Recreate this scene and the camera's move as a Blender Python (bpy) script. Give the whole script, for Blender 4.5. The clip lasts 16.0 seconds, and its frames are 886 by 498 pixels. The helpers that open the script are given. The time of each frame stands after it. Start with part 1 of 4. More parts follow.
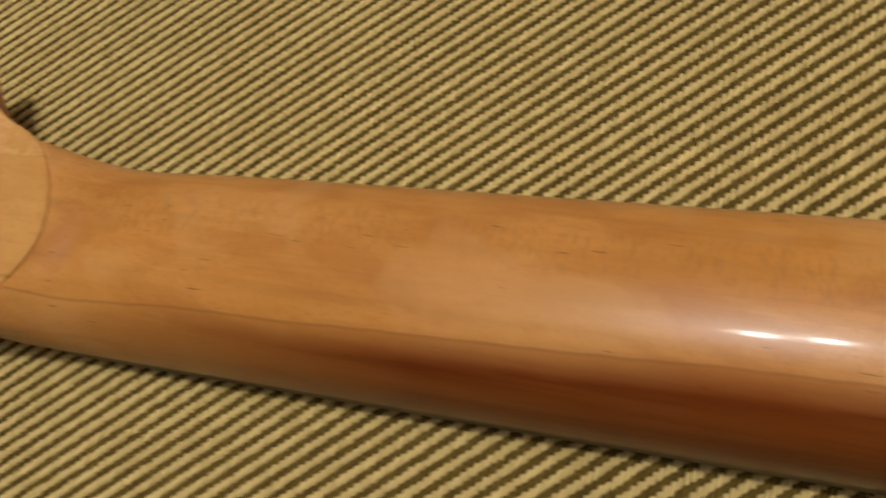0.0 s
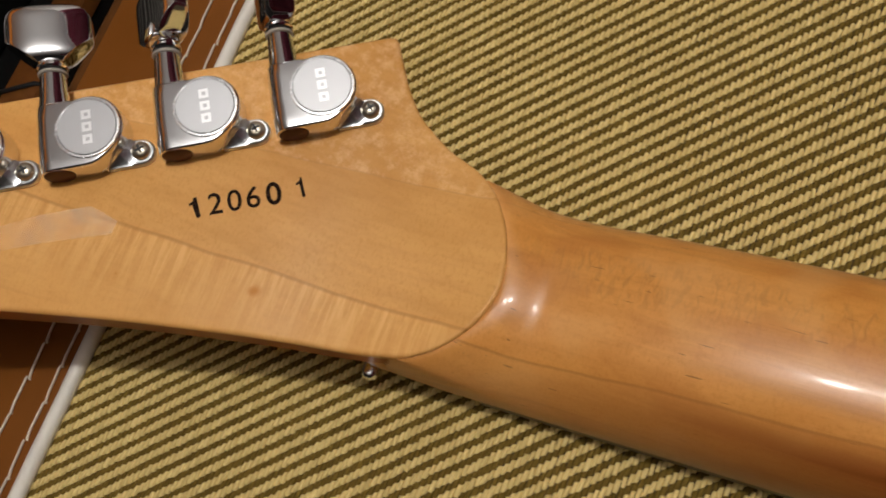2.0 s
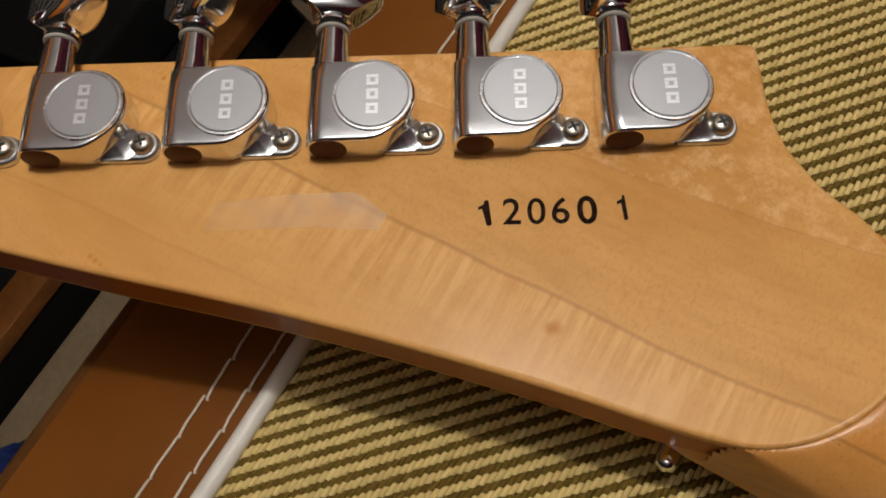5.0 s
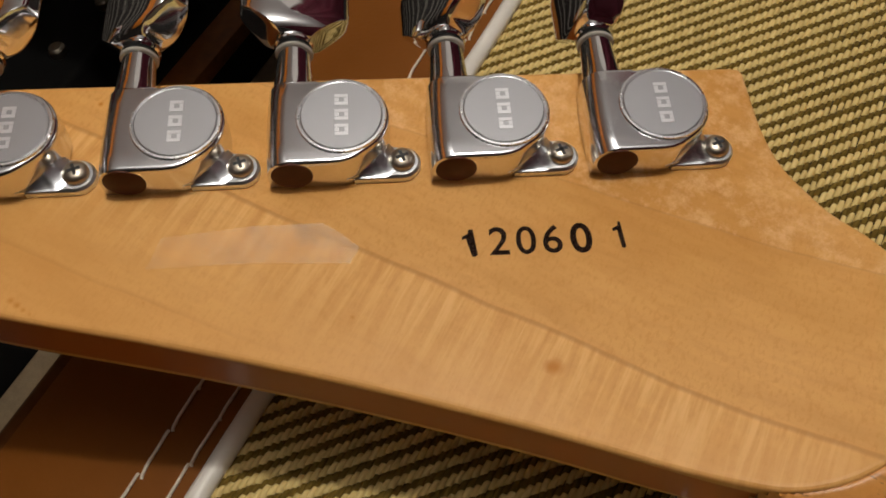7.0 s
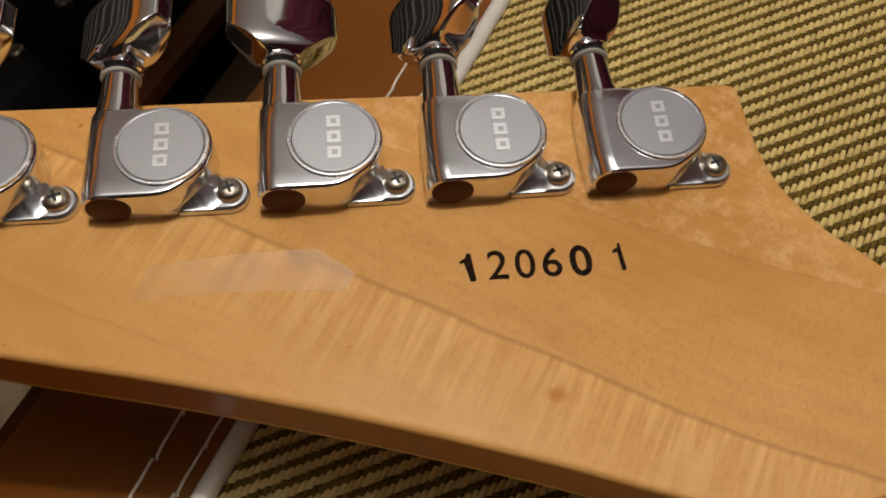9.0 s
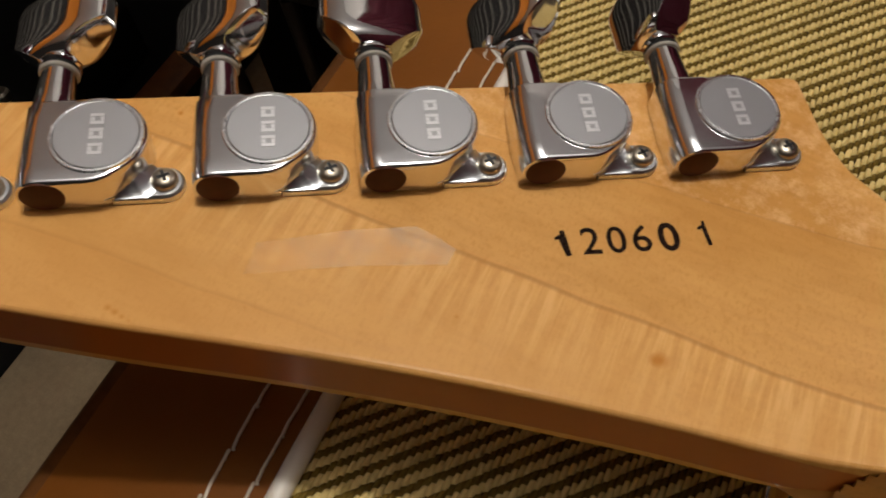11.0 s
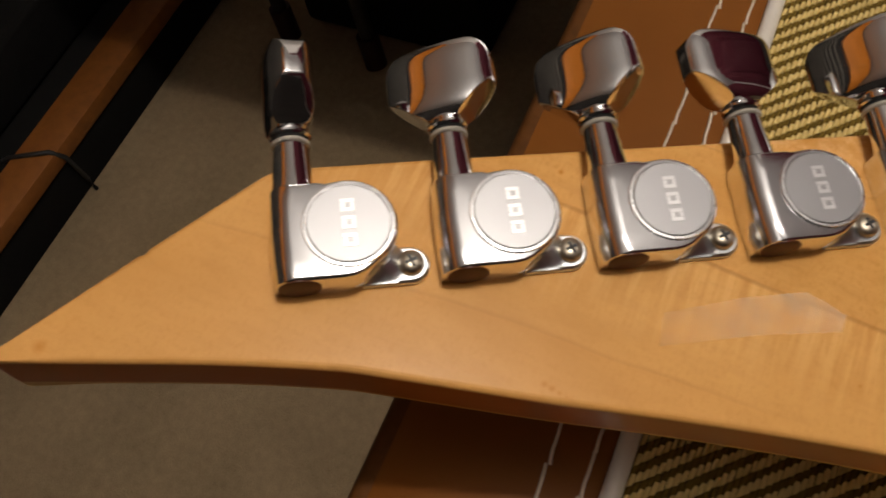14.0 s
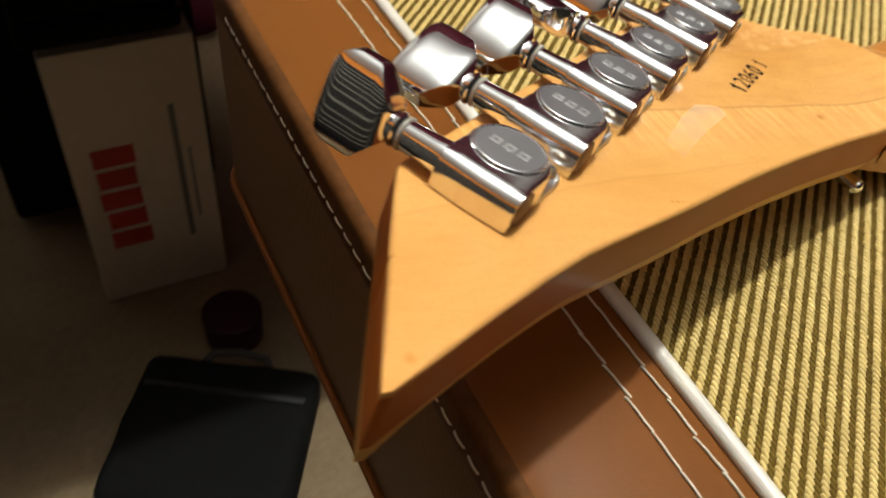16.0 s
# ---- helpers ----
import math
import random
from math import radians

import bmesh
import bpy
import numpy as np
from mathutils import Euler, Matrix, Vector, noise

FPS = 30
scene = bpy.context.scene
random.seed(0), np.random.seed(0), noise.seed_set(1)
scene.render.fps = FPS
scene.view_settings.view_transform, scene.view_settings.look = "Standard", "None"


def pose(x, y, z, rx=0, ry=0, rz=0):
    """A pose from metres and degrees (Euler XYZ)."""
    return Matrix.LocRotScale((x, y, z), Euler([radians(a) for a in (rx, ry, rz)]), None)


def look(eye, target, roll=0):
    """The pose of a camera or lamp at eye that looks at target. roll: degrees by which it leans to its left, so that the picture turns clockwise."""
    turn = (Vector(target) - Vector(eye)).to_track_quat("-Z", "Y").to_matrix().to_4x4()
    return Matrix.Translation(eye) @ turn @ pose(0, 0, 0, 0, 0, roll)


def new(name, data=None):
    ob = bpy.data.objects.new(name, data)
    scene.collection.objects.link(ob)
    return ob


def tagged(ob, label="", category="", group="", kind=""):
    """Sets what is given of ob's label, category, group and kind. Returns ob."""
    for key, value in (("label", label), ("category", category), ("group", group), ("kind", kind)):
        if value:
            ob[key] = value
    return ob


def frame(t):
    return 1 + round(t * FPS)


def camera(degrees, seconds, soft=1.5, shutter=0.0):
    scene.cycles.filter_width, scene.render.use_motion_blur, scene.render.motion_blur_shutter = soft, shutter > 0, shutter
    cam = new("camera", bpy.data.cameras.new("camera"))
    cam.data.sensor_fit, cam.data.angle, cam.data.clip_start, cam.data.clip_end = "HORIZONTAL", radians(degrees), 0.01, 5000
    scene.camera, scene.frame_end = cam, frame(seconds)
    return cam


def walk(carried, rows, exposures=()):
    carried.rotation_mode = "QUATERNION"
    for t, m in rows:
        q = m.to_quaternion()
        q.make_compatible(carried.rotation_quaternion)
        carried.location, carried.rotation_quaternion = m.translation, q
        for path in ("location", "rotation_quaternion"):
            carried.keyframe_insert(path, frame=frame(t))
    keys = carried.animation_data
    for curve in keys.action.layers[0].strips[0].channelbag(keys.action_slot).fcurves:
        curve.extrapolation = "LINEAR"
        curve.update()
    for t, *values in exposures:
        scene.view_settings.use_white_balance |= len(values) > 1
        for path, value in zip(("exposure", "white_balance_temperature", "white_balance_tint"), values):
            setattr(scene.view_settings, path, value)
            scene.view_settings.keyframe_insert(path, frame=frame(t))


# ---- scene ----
cam = camera(54.3, 16.0, soft=1.7, shutter=0.34)
PATH = [
    (0, (0.17859, -0.06917, 0.17061), (0.11898, -0.00997, 0.00019), -34.26),
    (0.2, (0.16437, -0.06391, 0.18024), (0.10535, -0.01298, 0.00697), -37.58),
    (0.5, (0.15276, -0.06662, 0.18066), (0.08447, -0.01875, 0.00994), -40.96),
    (1, (0.11965, -0.06842, 0.18760), (0.05109, -0.02597, 0.01555), -42.62),
    (1.5, (0.10337, -0.06690, 0.18780), (0.03431, -0.02375, 0.01614), -40.44),
    (2, (0.08633, -0.06823, 0.18921), (0.02097, -0.02111, 0.01713), -36.10),
    (2.5, (0.06946, -0.07512, 0.18832), (0.00809, -0.02718, 0.01501), -32.36),
    (3, (0.06419, -0.07680, 0.18290), (-0.00652, -0.03655, 0.01119), -37.36),
    (3.5, (0.05184, -0.07730, 0.18035), (-0.02779, -0.04185, 0.01152), -37.98),
    (4, (0.04649, -0.07671, 0.17927), (-0.03753, -0.03607, 0.01378), -34.66),
    (4.2, (0.04244, -0.07766, 0.17594), (-0.04222, -0.03393, 0.01156), -33.37),
    (6.3, (0.02752, -0.09610, 0.14413), (-0.05103, -0.02040, -0.01143), -21.57),
    (6.5, (0.02453, -0.09374, 0.14381), (-0.05206, -0.02055, -0.01391), -21.86),
    (7, (0.02235, -0.09285, 0.14394), (-0.05411, -0.00912, -0.00852), -18.69),
    (7.5, (0.01774, -0.09173, 0.14113), (-0.05702, -0.00732, -0.01180), -18.71),
    (8, (0.01880, -0.08891, 0.14157), (-0.05474, -0.00505, -0.01224), -18.45),
    (8.5, (0.01461, -0.09255, 0.14336), (-0.05337, -0.00577, -0.01139), -15.91),
    (8.7, (0.01603, -0.09032, 0.14433), (-0.05384, -0.00419, -0.00994), -16.65),
    (10.8, (0.00763, -0.10432, 0.14388), (-0.05980, -0.00760, -0.00512), -13.89),
    (11, (0.00371, -0.10861, 0.14504), (-0.06357, -0.01156, -0.00380), -13.66),
    (11.5, (-0.00401, -0.11026, 0.14933), (-0.07327, -0.01731, -0.00121), -14.93),
    (12, (-0.01044, -0.11094, 0.15080), (-0.07827, -0.01867, -0.00081), -14.76),
    (12.5, (-0.02741, -0.11324, 0.15910), (-0.09229, -0.02336, 0.00479), -14.33),
    (13, (-0.03197, -0.11097, 0.16311), (-0.09422, -0.02749, 0.00419), -14.78),
    (13.5, (-0.04713, -0.10320, 0.17108), (-0.10572, -0.02834, 0.00657), -16.22),
    (14, (-0.06141, -0.11244, 0.17444), (-0.11771, -0.03630, 0.00972), -15.00),
    (14.5, (-0.08168, -0.12072, 0.18137), (-0.13149, -0.04403, 0.01482), -12.08),
    (15, (-0.06343, -0.15336, 0.20853), (-0.10844, -0.07315, 0.04227), -9.95),
    (15.3, (-0.08067, -0.17766, 0.19329), (-0.11466, -0.07791, 0.03520), -8.35),
    (15.5, (-0.10438, -0.16891, 0.17413), (-0.11091, -0.05822, 0.01984), -4.75),
    (15.8, (-0.15037, -0.15497, 0.15675), (-0.10425, -0.04116, 0.01177), 3.36),
    (16, (-0.17777, -0.15688, 0.15780), (-0.11069, -0.04187, 0.02225), 6.26),
]
EXPOSURE = [(0.0, -0.18, 6350, 11), (4.2, -0.20, 6350, 11), (6.5, -0.24, 6500, 11), (8.7, -0.24, 6500, 11), (11.0, -0.17, 6500, 11), (12.5, -0.18, 6500, 12), (13.5, -0.24, 6880, 13), (14.5, -0.18, 6950, 14), (15.0, -0.04, 7450, 13), (15.5, 0.58, 6750, 1), (16.0, 0.86, 6250, 3)]
walk(cam, [(t, look(eye, target, roll)) for t, eye, target, roll in PATH], EXPOSURE)

# ---- light ----
world = bpy.data.worlds.new("room_world")
scene.world = world
world.use_nodes = True
world.node_tree.nodes["Background"].inputs[0].default_value = (0.9, 0.75, 0.55, 1)
world.node_tree.nodes["Background"].inputs[1].default_value = 0.02

FLOOR = -0.80
CEIL = 1.75
LAMP = (0.305, 0.11, 1.56)


def lamp_light(name, place, power, radius, colour):
    data = bpy.data.lights.new(name, "POINT")
    data.shadow_soft_size, data.energy, data.color = radius, power, colour
    ob = new(name, data)
    ob.location = place
    return ob


LAMP_COLOUR = (1.0, 0.962, 0.88)
for dx, dy in ((-0.06, 0.0), (0.06, 0.03)):
    lamp_light("ceiling_lamp_bulb_light", (LAMP[0] + dx, LAMP[1] + dy, LAMP[2]), 20.5, 0.028, LAMP_COLOUR)


# ---- materials ----
def material(name):
    m = bpy.data.materials.new(name)
    m.use_nodes = True
    nt = m.node_tree
    return m, nt, nt.nodes["Principled BSDF"]


def node(nt, kind, **values):
    n = nt.nodes.new(kind)
    for key, value in values.items():
        if key in n.inputs:
            n.inputs[key].default_value = value
    return n


def coords(nt, scale=(1, 1, 1), rot=(0, 0, 0), loc=(0, 0, 0), kind="Object"):
    tc = nt.nodes.new("ShaderNodeTexCoord")
    mp = nt.nodes.new("ShaderNodeMapping")
    mp.inputs["Scale"].default_value = scale
    mp.inputs["Rotation"].default_value = [radians(a) for a in rot]
    mp.inputs["Location"].default_value = loc
    nt.links.new(tc.outputs[kind], mp.inputs["Vector"])
    return mp.outputs["Vector"]


def noise_tex(nt, vec, scale, detail=4, rough=0.55, distortion=0.0):
    n = node(nt, "ShaderNodeTexNoise", Scale=scale, Detail=detail, Roughness=rough, Distortion=distortion)
    nt.links.new(vec, n.inputs["Vector"])
    return n.outputs["Fac"]


def ramp(nt, fac, stops):
    r = nt.nodes.new("ShaderNodeValToRGB")
    el = r.color_ramp.elements
    while len(el) < len(stops):
        el.new(0.5)
    for e, (pos, col) in zip(el, stops):
        e.position, e.color = pos, (*col, 1) if len(col) == 3 else col
    nt.links.new(fac, r.inputs["Fac"])
    return r.outputs["Color"]


def grey(a, b, lo=0.0, hi=1.0):
    return [(lo, (a, a, a)), (hi, (b, b, b))]


def mix(nt, fac, a, b, mode="MIX"):
    n = nt.nodes.new("ShaderNodeMix")
    n.data_type, n.blend_type = "RGBA", mode
    for sock, v in (("Factor", fac), ("A", a), ("B", b)):
        s = [i for i in n.inputs if i.name == sock and i.enabled][0]
        if isinstance(v, (int, float)):
            s.default_value = v
        elif isinstance(v, tuple):
            s.default_value = (*v, 1)
        else:
            nt.links.new(v, s)
    return [o for o in n.outputs if o.enabled][0]


def maths(nt, op, a, b=0.0, c=None, clamp=False):
    n = nt.nodes.new("ShaderNodeMath")
    n.operation, n.use_clamp = op, clamp
    for i, v in enumerate((a, b, c)):
        if v is None:
            continue
        if isinstance(v, (int, float)):
            n.inputs[i].default_value = v
        else:
            nt.links.new(v, n.inputs[i])
    return n.outputs[0]


def bump(nt, bsdf, height, strength, distance):
    b = node(nt, "ShaderNodeBump", Strength=strength, Distance=distance)
    nt.links.new(height, b.inputs["Height"])
    nt.links.new(b.outputs["Normal"], bsdf.inputs["Normal"])


def put(nt, bsdf, **values):
    for key, v in values.items():
        key = key.replace("_", " ")
        if isinstance(v, (int, float, tuple)):
            bsdf.inputs[key].default_value = (*v, 1) if isinstance(v, tuple) and len(v) == 3 else v
        else:
            nt.links.new(v, bsdf.inputs[key])


def plain(name, colour, rough=0.5, metal=0.0, vary=0.12, scale=60.0, bumpy=0.0):
    m, nt, b = material(name)
    vec = coords(nt)
    fine = noise_tex(nt, vec, scale, 5)
    wide = noise_tex(nt, vec, scale / 9, 3)
    dark = tuple(c * (1 - vary) for c in colour)
    light = tuple(min(1, c * (1 + vary)) for c in colour)
    col = ramp(nt, maths(nt, "ADD", maths(nt, "MULTIPLY", fine, 0.5), maths(nt, "MULTIPLY", wide, 0.5)), [(0.35, dark), (0.65, light)])
    put(nt, b, Base_Color=col, Metallic=metal)
    put(nt, b, Roughness=ramp(nt, wide, grey(rough * 0.85, min(1, rough * 1.15), 0.3, 0.7)))
    if bumpy:
        bump(nt, b, fine, 0.5, bumpy)
    return m


# the guitar's own axes: head plane and neck
HX = Vector((0.8367, 0.5075, -0.2062))
HY = Vector((-0.4884, 0.8615, 0.1386))
HZ = Vector((0.2479, -0.0152, 0.9687))
HO = Vector((0, 0, 0.03268))
HM = Matrix(((HX.x, HY.x, HZ.x, HO.x), (HX.y, HY.y, HZ.y, HO.y), (HX.z, HY.z, HZ.z, HO.z), (0, 0, 0, 1)))
CM = 0.01


def head_point(x, y, z=0.0):
    """A place in the head's plane, given in centimetres."""
    return HM @ Vector((x * CM, y * CM, z * CM))


def maple(name, gloss, shade=(1.0, 1.0, 1.0), streaks=0.0):
    m, nt, b = material(name)
    tone = lambda c: tuple(v * k for v, k in zip(c, shade))
    grain = coords(nt, (5, 60, 60), (0, 0, -2))
    long_ = noise_tex(nt, grain, 7.0, 5, 0.6, 0.4)
    fine = noise_tex(nt, coords(nt, (14, 420, 420), (0, 0, -2)), 5.0, 4, 0.6)
    blotch = noise_tex(nt, coords(nt, (22, 40, 40)), 1.0, 3, 0.5)
    flame = noise_tex(nt, coords(nt, (820, 60, 60), (0, 0, -4)), 1.0, 3, 0.62, 0.25)
    col = ramp(nt, blotch, [(0.36, tone((0.555, 0.262, 0.060))), (0.5, tone((0.64, 0.325, 0.090))), (0.66, tone((0.70, 0.370, 0.118)))])
    pore = noise_tex(nt, coords(nt, (420, 900, 900), (0, 0, -2)), 1.0, 3, 0.6)
    col = mix(nt, ramp(nt, pore, grey(0.0, 0.30 if streaks else 0.16, 0.50, 0.70)), col, tone((0.46, 0.20, 0.045)))
    col = mix(nt, 0.24, col, ramp(nt, long_, [(0.3, tone((0.46, 0.185, 0.050))), (0.55, tone((0.66, 0.31, 0.095))), (0.75, tone((0.72, 0.38, 0.12)))]))
    col = mix(nt, ramp(nt, fine, grey(0.0, 0.16 if streaks else 0.07, 0.58, 0.74)), col, (0.36, 0.15, 0.04))
    speck = noise_tex(nt, coords(nt, (2000, 900, 1400), (0, 0, 8)), 1.0, 2, 0.6)
    col = mix(nt, ramp(nt, speck, grey(0.0, 0.34, 0.50, 0.68)), col, tone((0.50, 0.215, 0.040)))
    # figured strip between two growth lines that sweep along the head
    sep = nt.nodes.new("ShaderNodeSeparateXYZ")
    tc = coords(nt)
    nt.links.new(tc, sep.inputs[0])
    wob = maths(nt, "MULTIPLY", maths(nt, "SUBTRACT", noise_tex(nt, coords(nt, (30, 30, 30)), 1.0, 3), 0.5), 0.006)
    line = maths(nt, "ADD", maths(nt, "ADD", maths(nt, "MULTIPLY", sep.outputs["X"], -0.035), sep.outputs["Y"]), maths(nt, "MULTIPLY", wob, 0.35))
    band = ramp_edge(nt, line, -0.0400, -1)
    if streaks:
        band = maths(nt, "MULTIPLY", band, 0.0)
    head_only = ramp_edge(nt, sep.outputs["X"], 0.030, -1, 0.01)
    col = mix(nt, maths(nt, "MULTIPLY", band, 0.35), col, tone((0.72, 0.37, 0.115)))
    col = mix(nt, maths(nt, "MULTIPLY", maths(nt, "MULTIPLY", band, maths(nt, "MULTIPLY", head_only, ramp_edge(nt, line, -0.050, 1, 0.016))), ramp(nt, flame, grey(0.0, 0.50, 0.46, 0.64))), col, tone((0.84, 0.50, 0.205)))
    col = mix(nt, maths(nt, "MULTIPLY", maths(nt, "MULTIPLY", band, maths(nt, "MULTIPLY", head_only, ramp_edge(nt, line, -0.047, 1, 0.012))), ramp(nt, flame, grey(0.42, 0.0, 0.33, 0.46))), col, tone((0.52, 0.22, 0.05)))
    seam = maths(nt, "MULTIPLY", ramp_edge(nt, line, -0.0404, 1, 0.0005), ramp_edge(nt, line, -0.0397, -1, 0.0003))
    col = mix(nt, maths(nt, "MULTIPLY", seam, 0.0 if streaks else 0.42), col, (0.36, 0.14, 0.03))
    line2 = maths(nt, "ADD", maths(nt, "ADD", maths(nt, "MULTIPLY", sep.outputs["X"], -0.11), sep.outputs["Y"]), maths(nt, "MULTIPLY", wob, 0.5))
    seam2 = maths(nt, "MULTIPLY", ramp_edge(nt, line2, -0.01435, 1, 0.0003), ramp_edge(nt, line2, -0.01405, -1, 0.0003))
    col = mix(nt, maths(nt, "MULTIPLY", seam2, 0.30), col, (0.36, 0.15, 0.04))
    line3 = maths(nt, "ADD", maths(nt, "ADD", maths(nt, "MULTIPLY", sep.outputs["X"], -0.105), sep.outputs["Y"]), maths(nt, "MULTIPLY", wob, 0.6))
    past3 = maths(nt, "MULTIPLY", ramp_edge(nt, line3, -0.0555, -1, 0.0007), ramp_edge(nt, sep.outputs["X"], -0.050, -1, 0.02))
    col = mix(nt, maths(nt, "MULTIPLY", past3, 0.13), col, tone((0.58, 0.235, 0.045)))
    seam3 = maths(nt, "MULTIPLY", past3, ramp_edge(nt, line3, -0.0560, 1, 0.0004))
    col = mix(nt, maths(nt, "MULTIPLY", seam3, 0.16), col, (0.36, 0.15, 0.04))
    mottle = noise_tex(nt, coords(nt, (330, 300, 300), (0, 0, 20)), 1.0, 5, 0.75)
    col = mix(nt, maths(nt, "MULTIPLY", ramp_edge(nt, line2, -0.0142, 1), ramp(nt, mottle, grey(0.0, 0.55, 0.46, 0.66))), col, tone((0.82, 0.49, 0.25)))
    # ray flecks along the back of the neck
    fl = maths(nt, "ADD", sep.outputs["Y"], maths(nt, "MULTIPLY", sep.outputs["X"], -0.035))
    fleck = noise_tex(nt, coords(nt, (760, 230, 230), (0, 0, 20)), 1.0, 2, 0.5, 1.2)
    where = maths(nt, "MULTIPLY", ramp_edge(nt, sep.outputs["X"], 0.042, 1, 0.012), maths(nt, "MULTIPLY", ramp_edge(nt, fl, -0.0265, 1, 0.003), ramp_edge(nt, fl, -0.0165, -1, 0.003)))
    col = mix(nt, maths(nt, "MULTIPLY", where, ramp(nt, fleck, grey(0.0, 0.6, 0.5, 0.66))), col, (0.44, 0.19, 0.045))
    if streaks:
        # darker heartwood in clouds and grain streaks along the neck
        cloud = noise_tex(nt, coords(nt, (34, 75, 75), (0, 0, 8)), 1.0, 3, 0.5, 0.6)
        col = mix(nt, ramp(nt, cloud, grey(0.0, 0.42, 0.50, 0.60)), col, (0.44, 0.155, 0.028))
        run = noise_tex(nt, coords(nt, (7, 190, 190), (0, 0, 1.5)), 1.0, 4, 0.6, 0.3)
        col = mix(nt, maths(nt, "MULTIPLY", ramp(nt, run, grey(0.0, 0.35, 0.52, 0.7)), streaks), col, (0.34, 0.135, 0.03))
        # short dark pores and pale worn patches on the back of the neck
        nick = noise_tex(nt, coords(nt, (130, 1500, 1500), (0, 0, 1.5)), 1.0, 1, 0.4)
        col = mix(nt, ramp(nt, nick, grey(0.0, 0.6, 0.755, 0.775)), col, (0.12, 0.045, 0.012))
        worn = noise_tex(nt, coords(nt, (48, 62, 62), (0, 0, -6), (0.3, 0.1, 0)), 1.0, 2, 0.45, 0.3)
        col = mix(nt, ramp(nt, worn, grey(0.0, 0.27, 0.49, 0.60)), col, (0.74, 0.40, 0.145))
        # growth line that carries on from the head; the wood below it is redder, and painted shade deepens towards the
        # fretboard
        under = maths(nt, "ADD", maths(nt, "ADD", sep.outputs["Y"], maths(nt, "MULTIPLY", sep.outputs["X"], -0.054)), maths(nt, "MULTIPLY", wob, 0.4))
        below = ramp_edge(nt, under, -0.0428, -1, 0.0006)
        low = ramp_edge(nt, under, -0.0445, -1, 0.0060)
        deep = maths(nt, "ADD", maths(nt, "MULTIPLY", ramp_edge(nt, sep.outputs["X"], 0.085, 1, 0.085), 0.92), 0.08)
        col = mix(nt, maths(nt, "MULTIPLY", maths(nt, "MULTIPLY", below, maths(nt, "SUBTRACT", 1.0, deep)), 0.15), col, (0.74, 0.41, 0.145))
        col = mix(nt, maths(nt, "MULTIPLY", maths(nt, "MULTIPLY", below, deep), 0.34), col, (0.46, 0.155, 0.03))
        # lower flank's shade put into the colour, stronger away from the head
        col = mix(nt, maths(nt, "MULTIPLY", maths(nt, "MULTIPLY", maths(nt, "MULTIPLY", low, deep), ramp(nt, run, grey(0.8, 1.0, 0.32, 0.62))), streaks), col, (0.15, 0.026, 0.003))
        ring = maths(nt, "MULTIPLY", ramp_edge(nt, under, -0.0431, 1, 0.0004), ramp_edge(nt, under, -0.0426, -1, 0.0003))
        col = mix(nt, maths(nt, "MULTIPLY", ring, 0.34), col, (0.20, 0.07, 0.015))
    # small pin knots
    for place, size, deep in ((head_point(-2.99, -3.47), 0.0014, 0.75), (head_point(-3.08, -3.46), 0.0010, 0.65), (head_point(-5.83, -2.55), 0.0007, 0.8), (head_point(-17.9, -0.75), 0.0013, 0.6), (head_point(-8.83, -2.16), 0.0005, 0.6), (head_point(-10.72, -2.02), 0.0007, 0.7), (head_point(-10.62, -2.10), 0.0008, 0.85), (head_point(-10.52, -2.18), 0.0007, 0.85), (head_point(-10.42, -2.25), 0.0006, 0.75), (head_point(-9.85, 1.45), 0.0005, 0.9)):
        d = nt.nodes.new("ShaderNodeVectorMath")
        d.operation = "DISTANCE"
        nt.links.new(tc, d.inputs[0])
        d.inputs[1].default_value = place
        spot = maths(nt, "SUBTRACT", 1.0, maths(nt, "DIVIDE", maths(nt, "ADD", d.outputs["Value"], maths(nt, "MULTIPLY", wob, 0.3)), size), clamp=True)
        col = mix(nt, maths(nt, "MULTIPLY", spot, deep), col, (0.52, 0.180, 0.012))
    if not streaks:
        # darker, redder colour on the head's edge
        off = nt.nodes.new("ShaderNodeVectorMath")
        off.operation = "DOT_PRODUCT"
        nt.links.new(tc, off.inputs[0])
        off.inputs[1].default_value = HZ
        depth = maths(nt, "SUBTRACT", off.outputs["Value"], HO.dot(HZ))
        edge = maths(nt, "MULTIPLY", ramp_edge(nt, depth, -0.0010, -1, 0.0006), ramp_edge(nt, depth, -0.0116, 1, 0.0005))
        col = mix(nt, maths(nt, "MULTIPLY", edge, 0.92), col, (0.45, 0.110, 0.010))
        # paler strip along the bottom of the edge
        pale_strip = ramp_edge(nt, depth, -0.0116, -1, 0.0005)
        col = mix(nt, maths(nt, "MULTIPLY", pale_strip, 0.6), col, (0.80, 0.46, 0.13))
    put(nt, b, Base_Color=col, Roughness=ramp(nt, blotch, grey(0.27, 0.36, 0.3, 0.7) if streaks else grey(0.46, 0.56, 0.3, 0.7)), IOR=1.4, Specular_IOR_Level=0.36 if streaks else 0.15, Coat_Weight=gloss, Coat_Roughness=0.09 if streaks else 0.20, Coat_IOR=1.38 if streaks else 1.45)
    bump(nt, b, mix(nt, 0.5, fine, long_), 0.12, 0.0004)
    return m


def ramp_edge(nt, value, edge, sign, soft=0.0006):
    """1 where value lies past the edge on the side of sign, 0 on the other."""
    return maths(nt, "ADD", maths(nt, "MULTIPLY", maths(nt, "SUBTRACT", value, edge), sign / soft), 0.5, clamp=True)


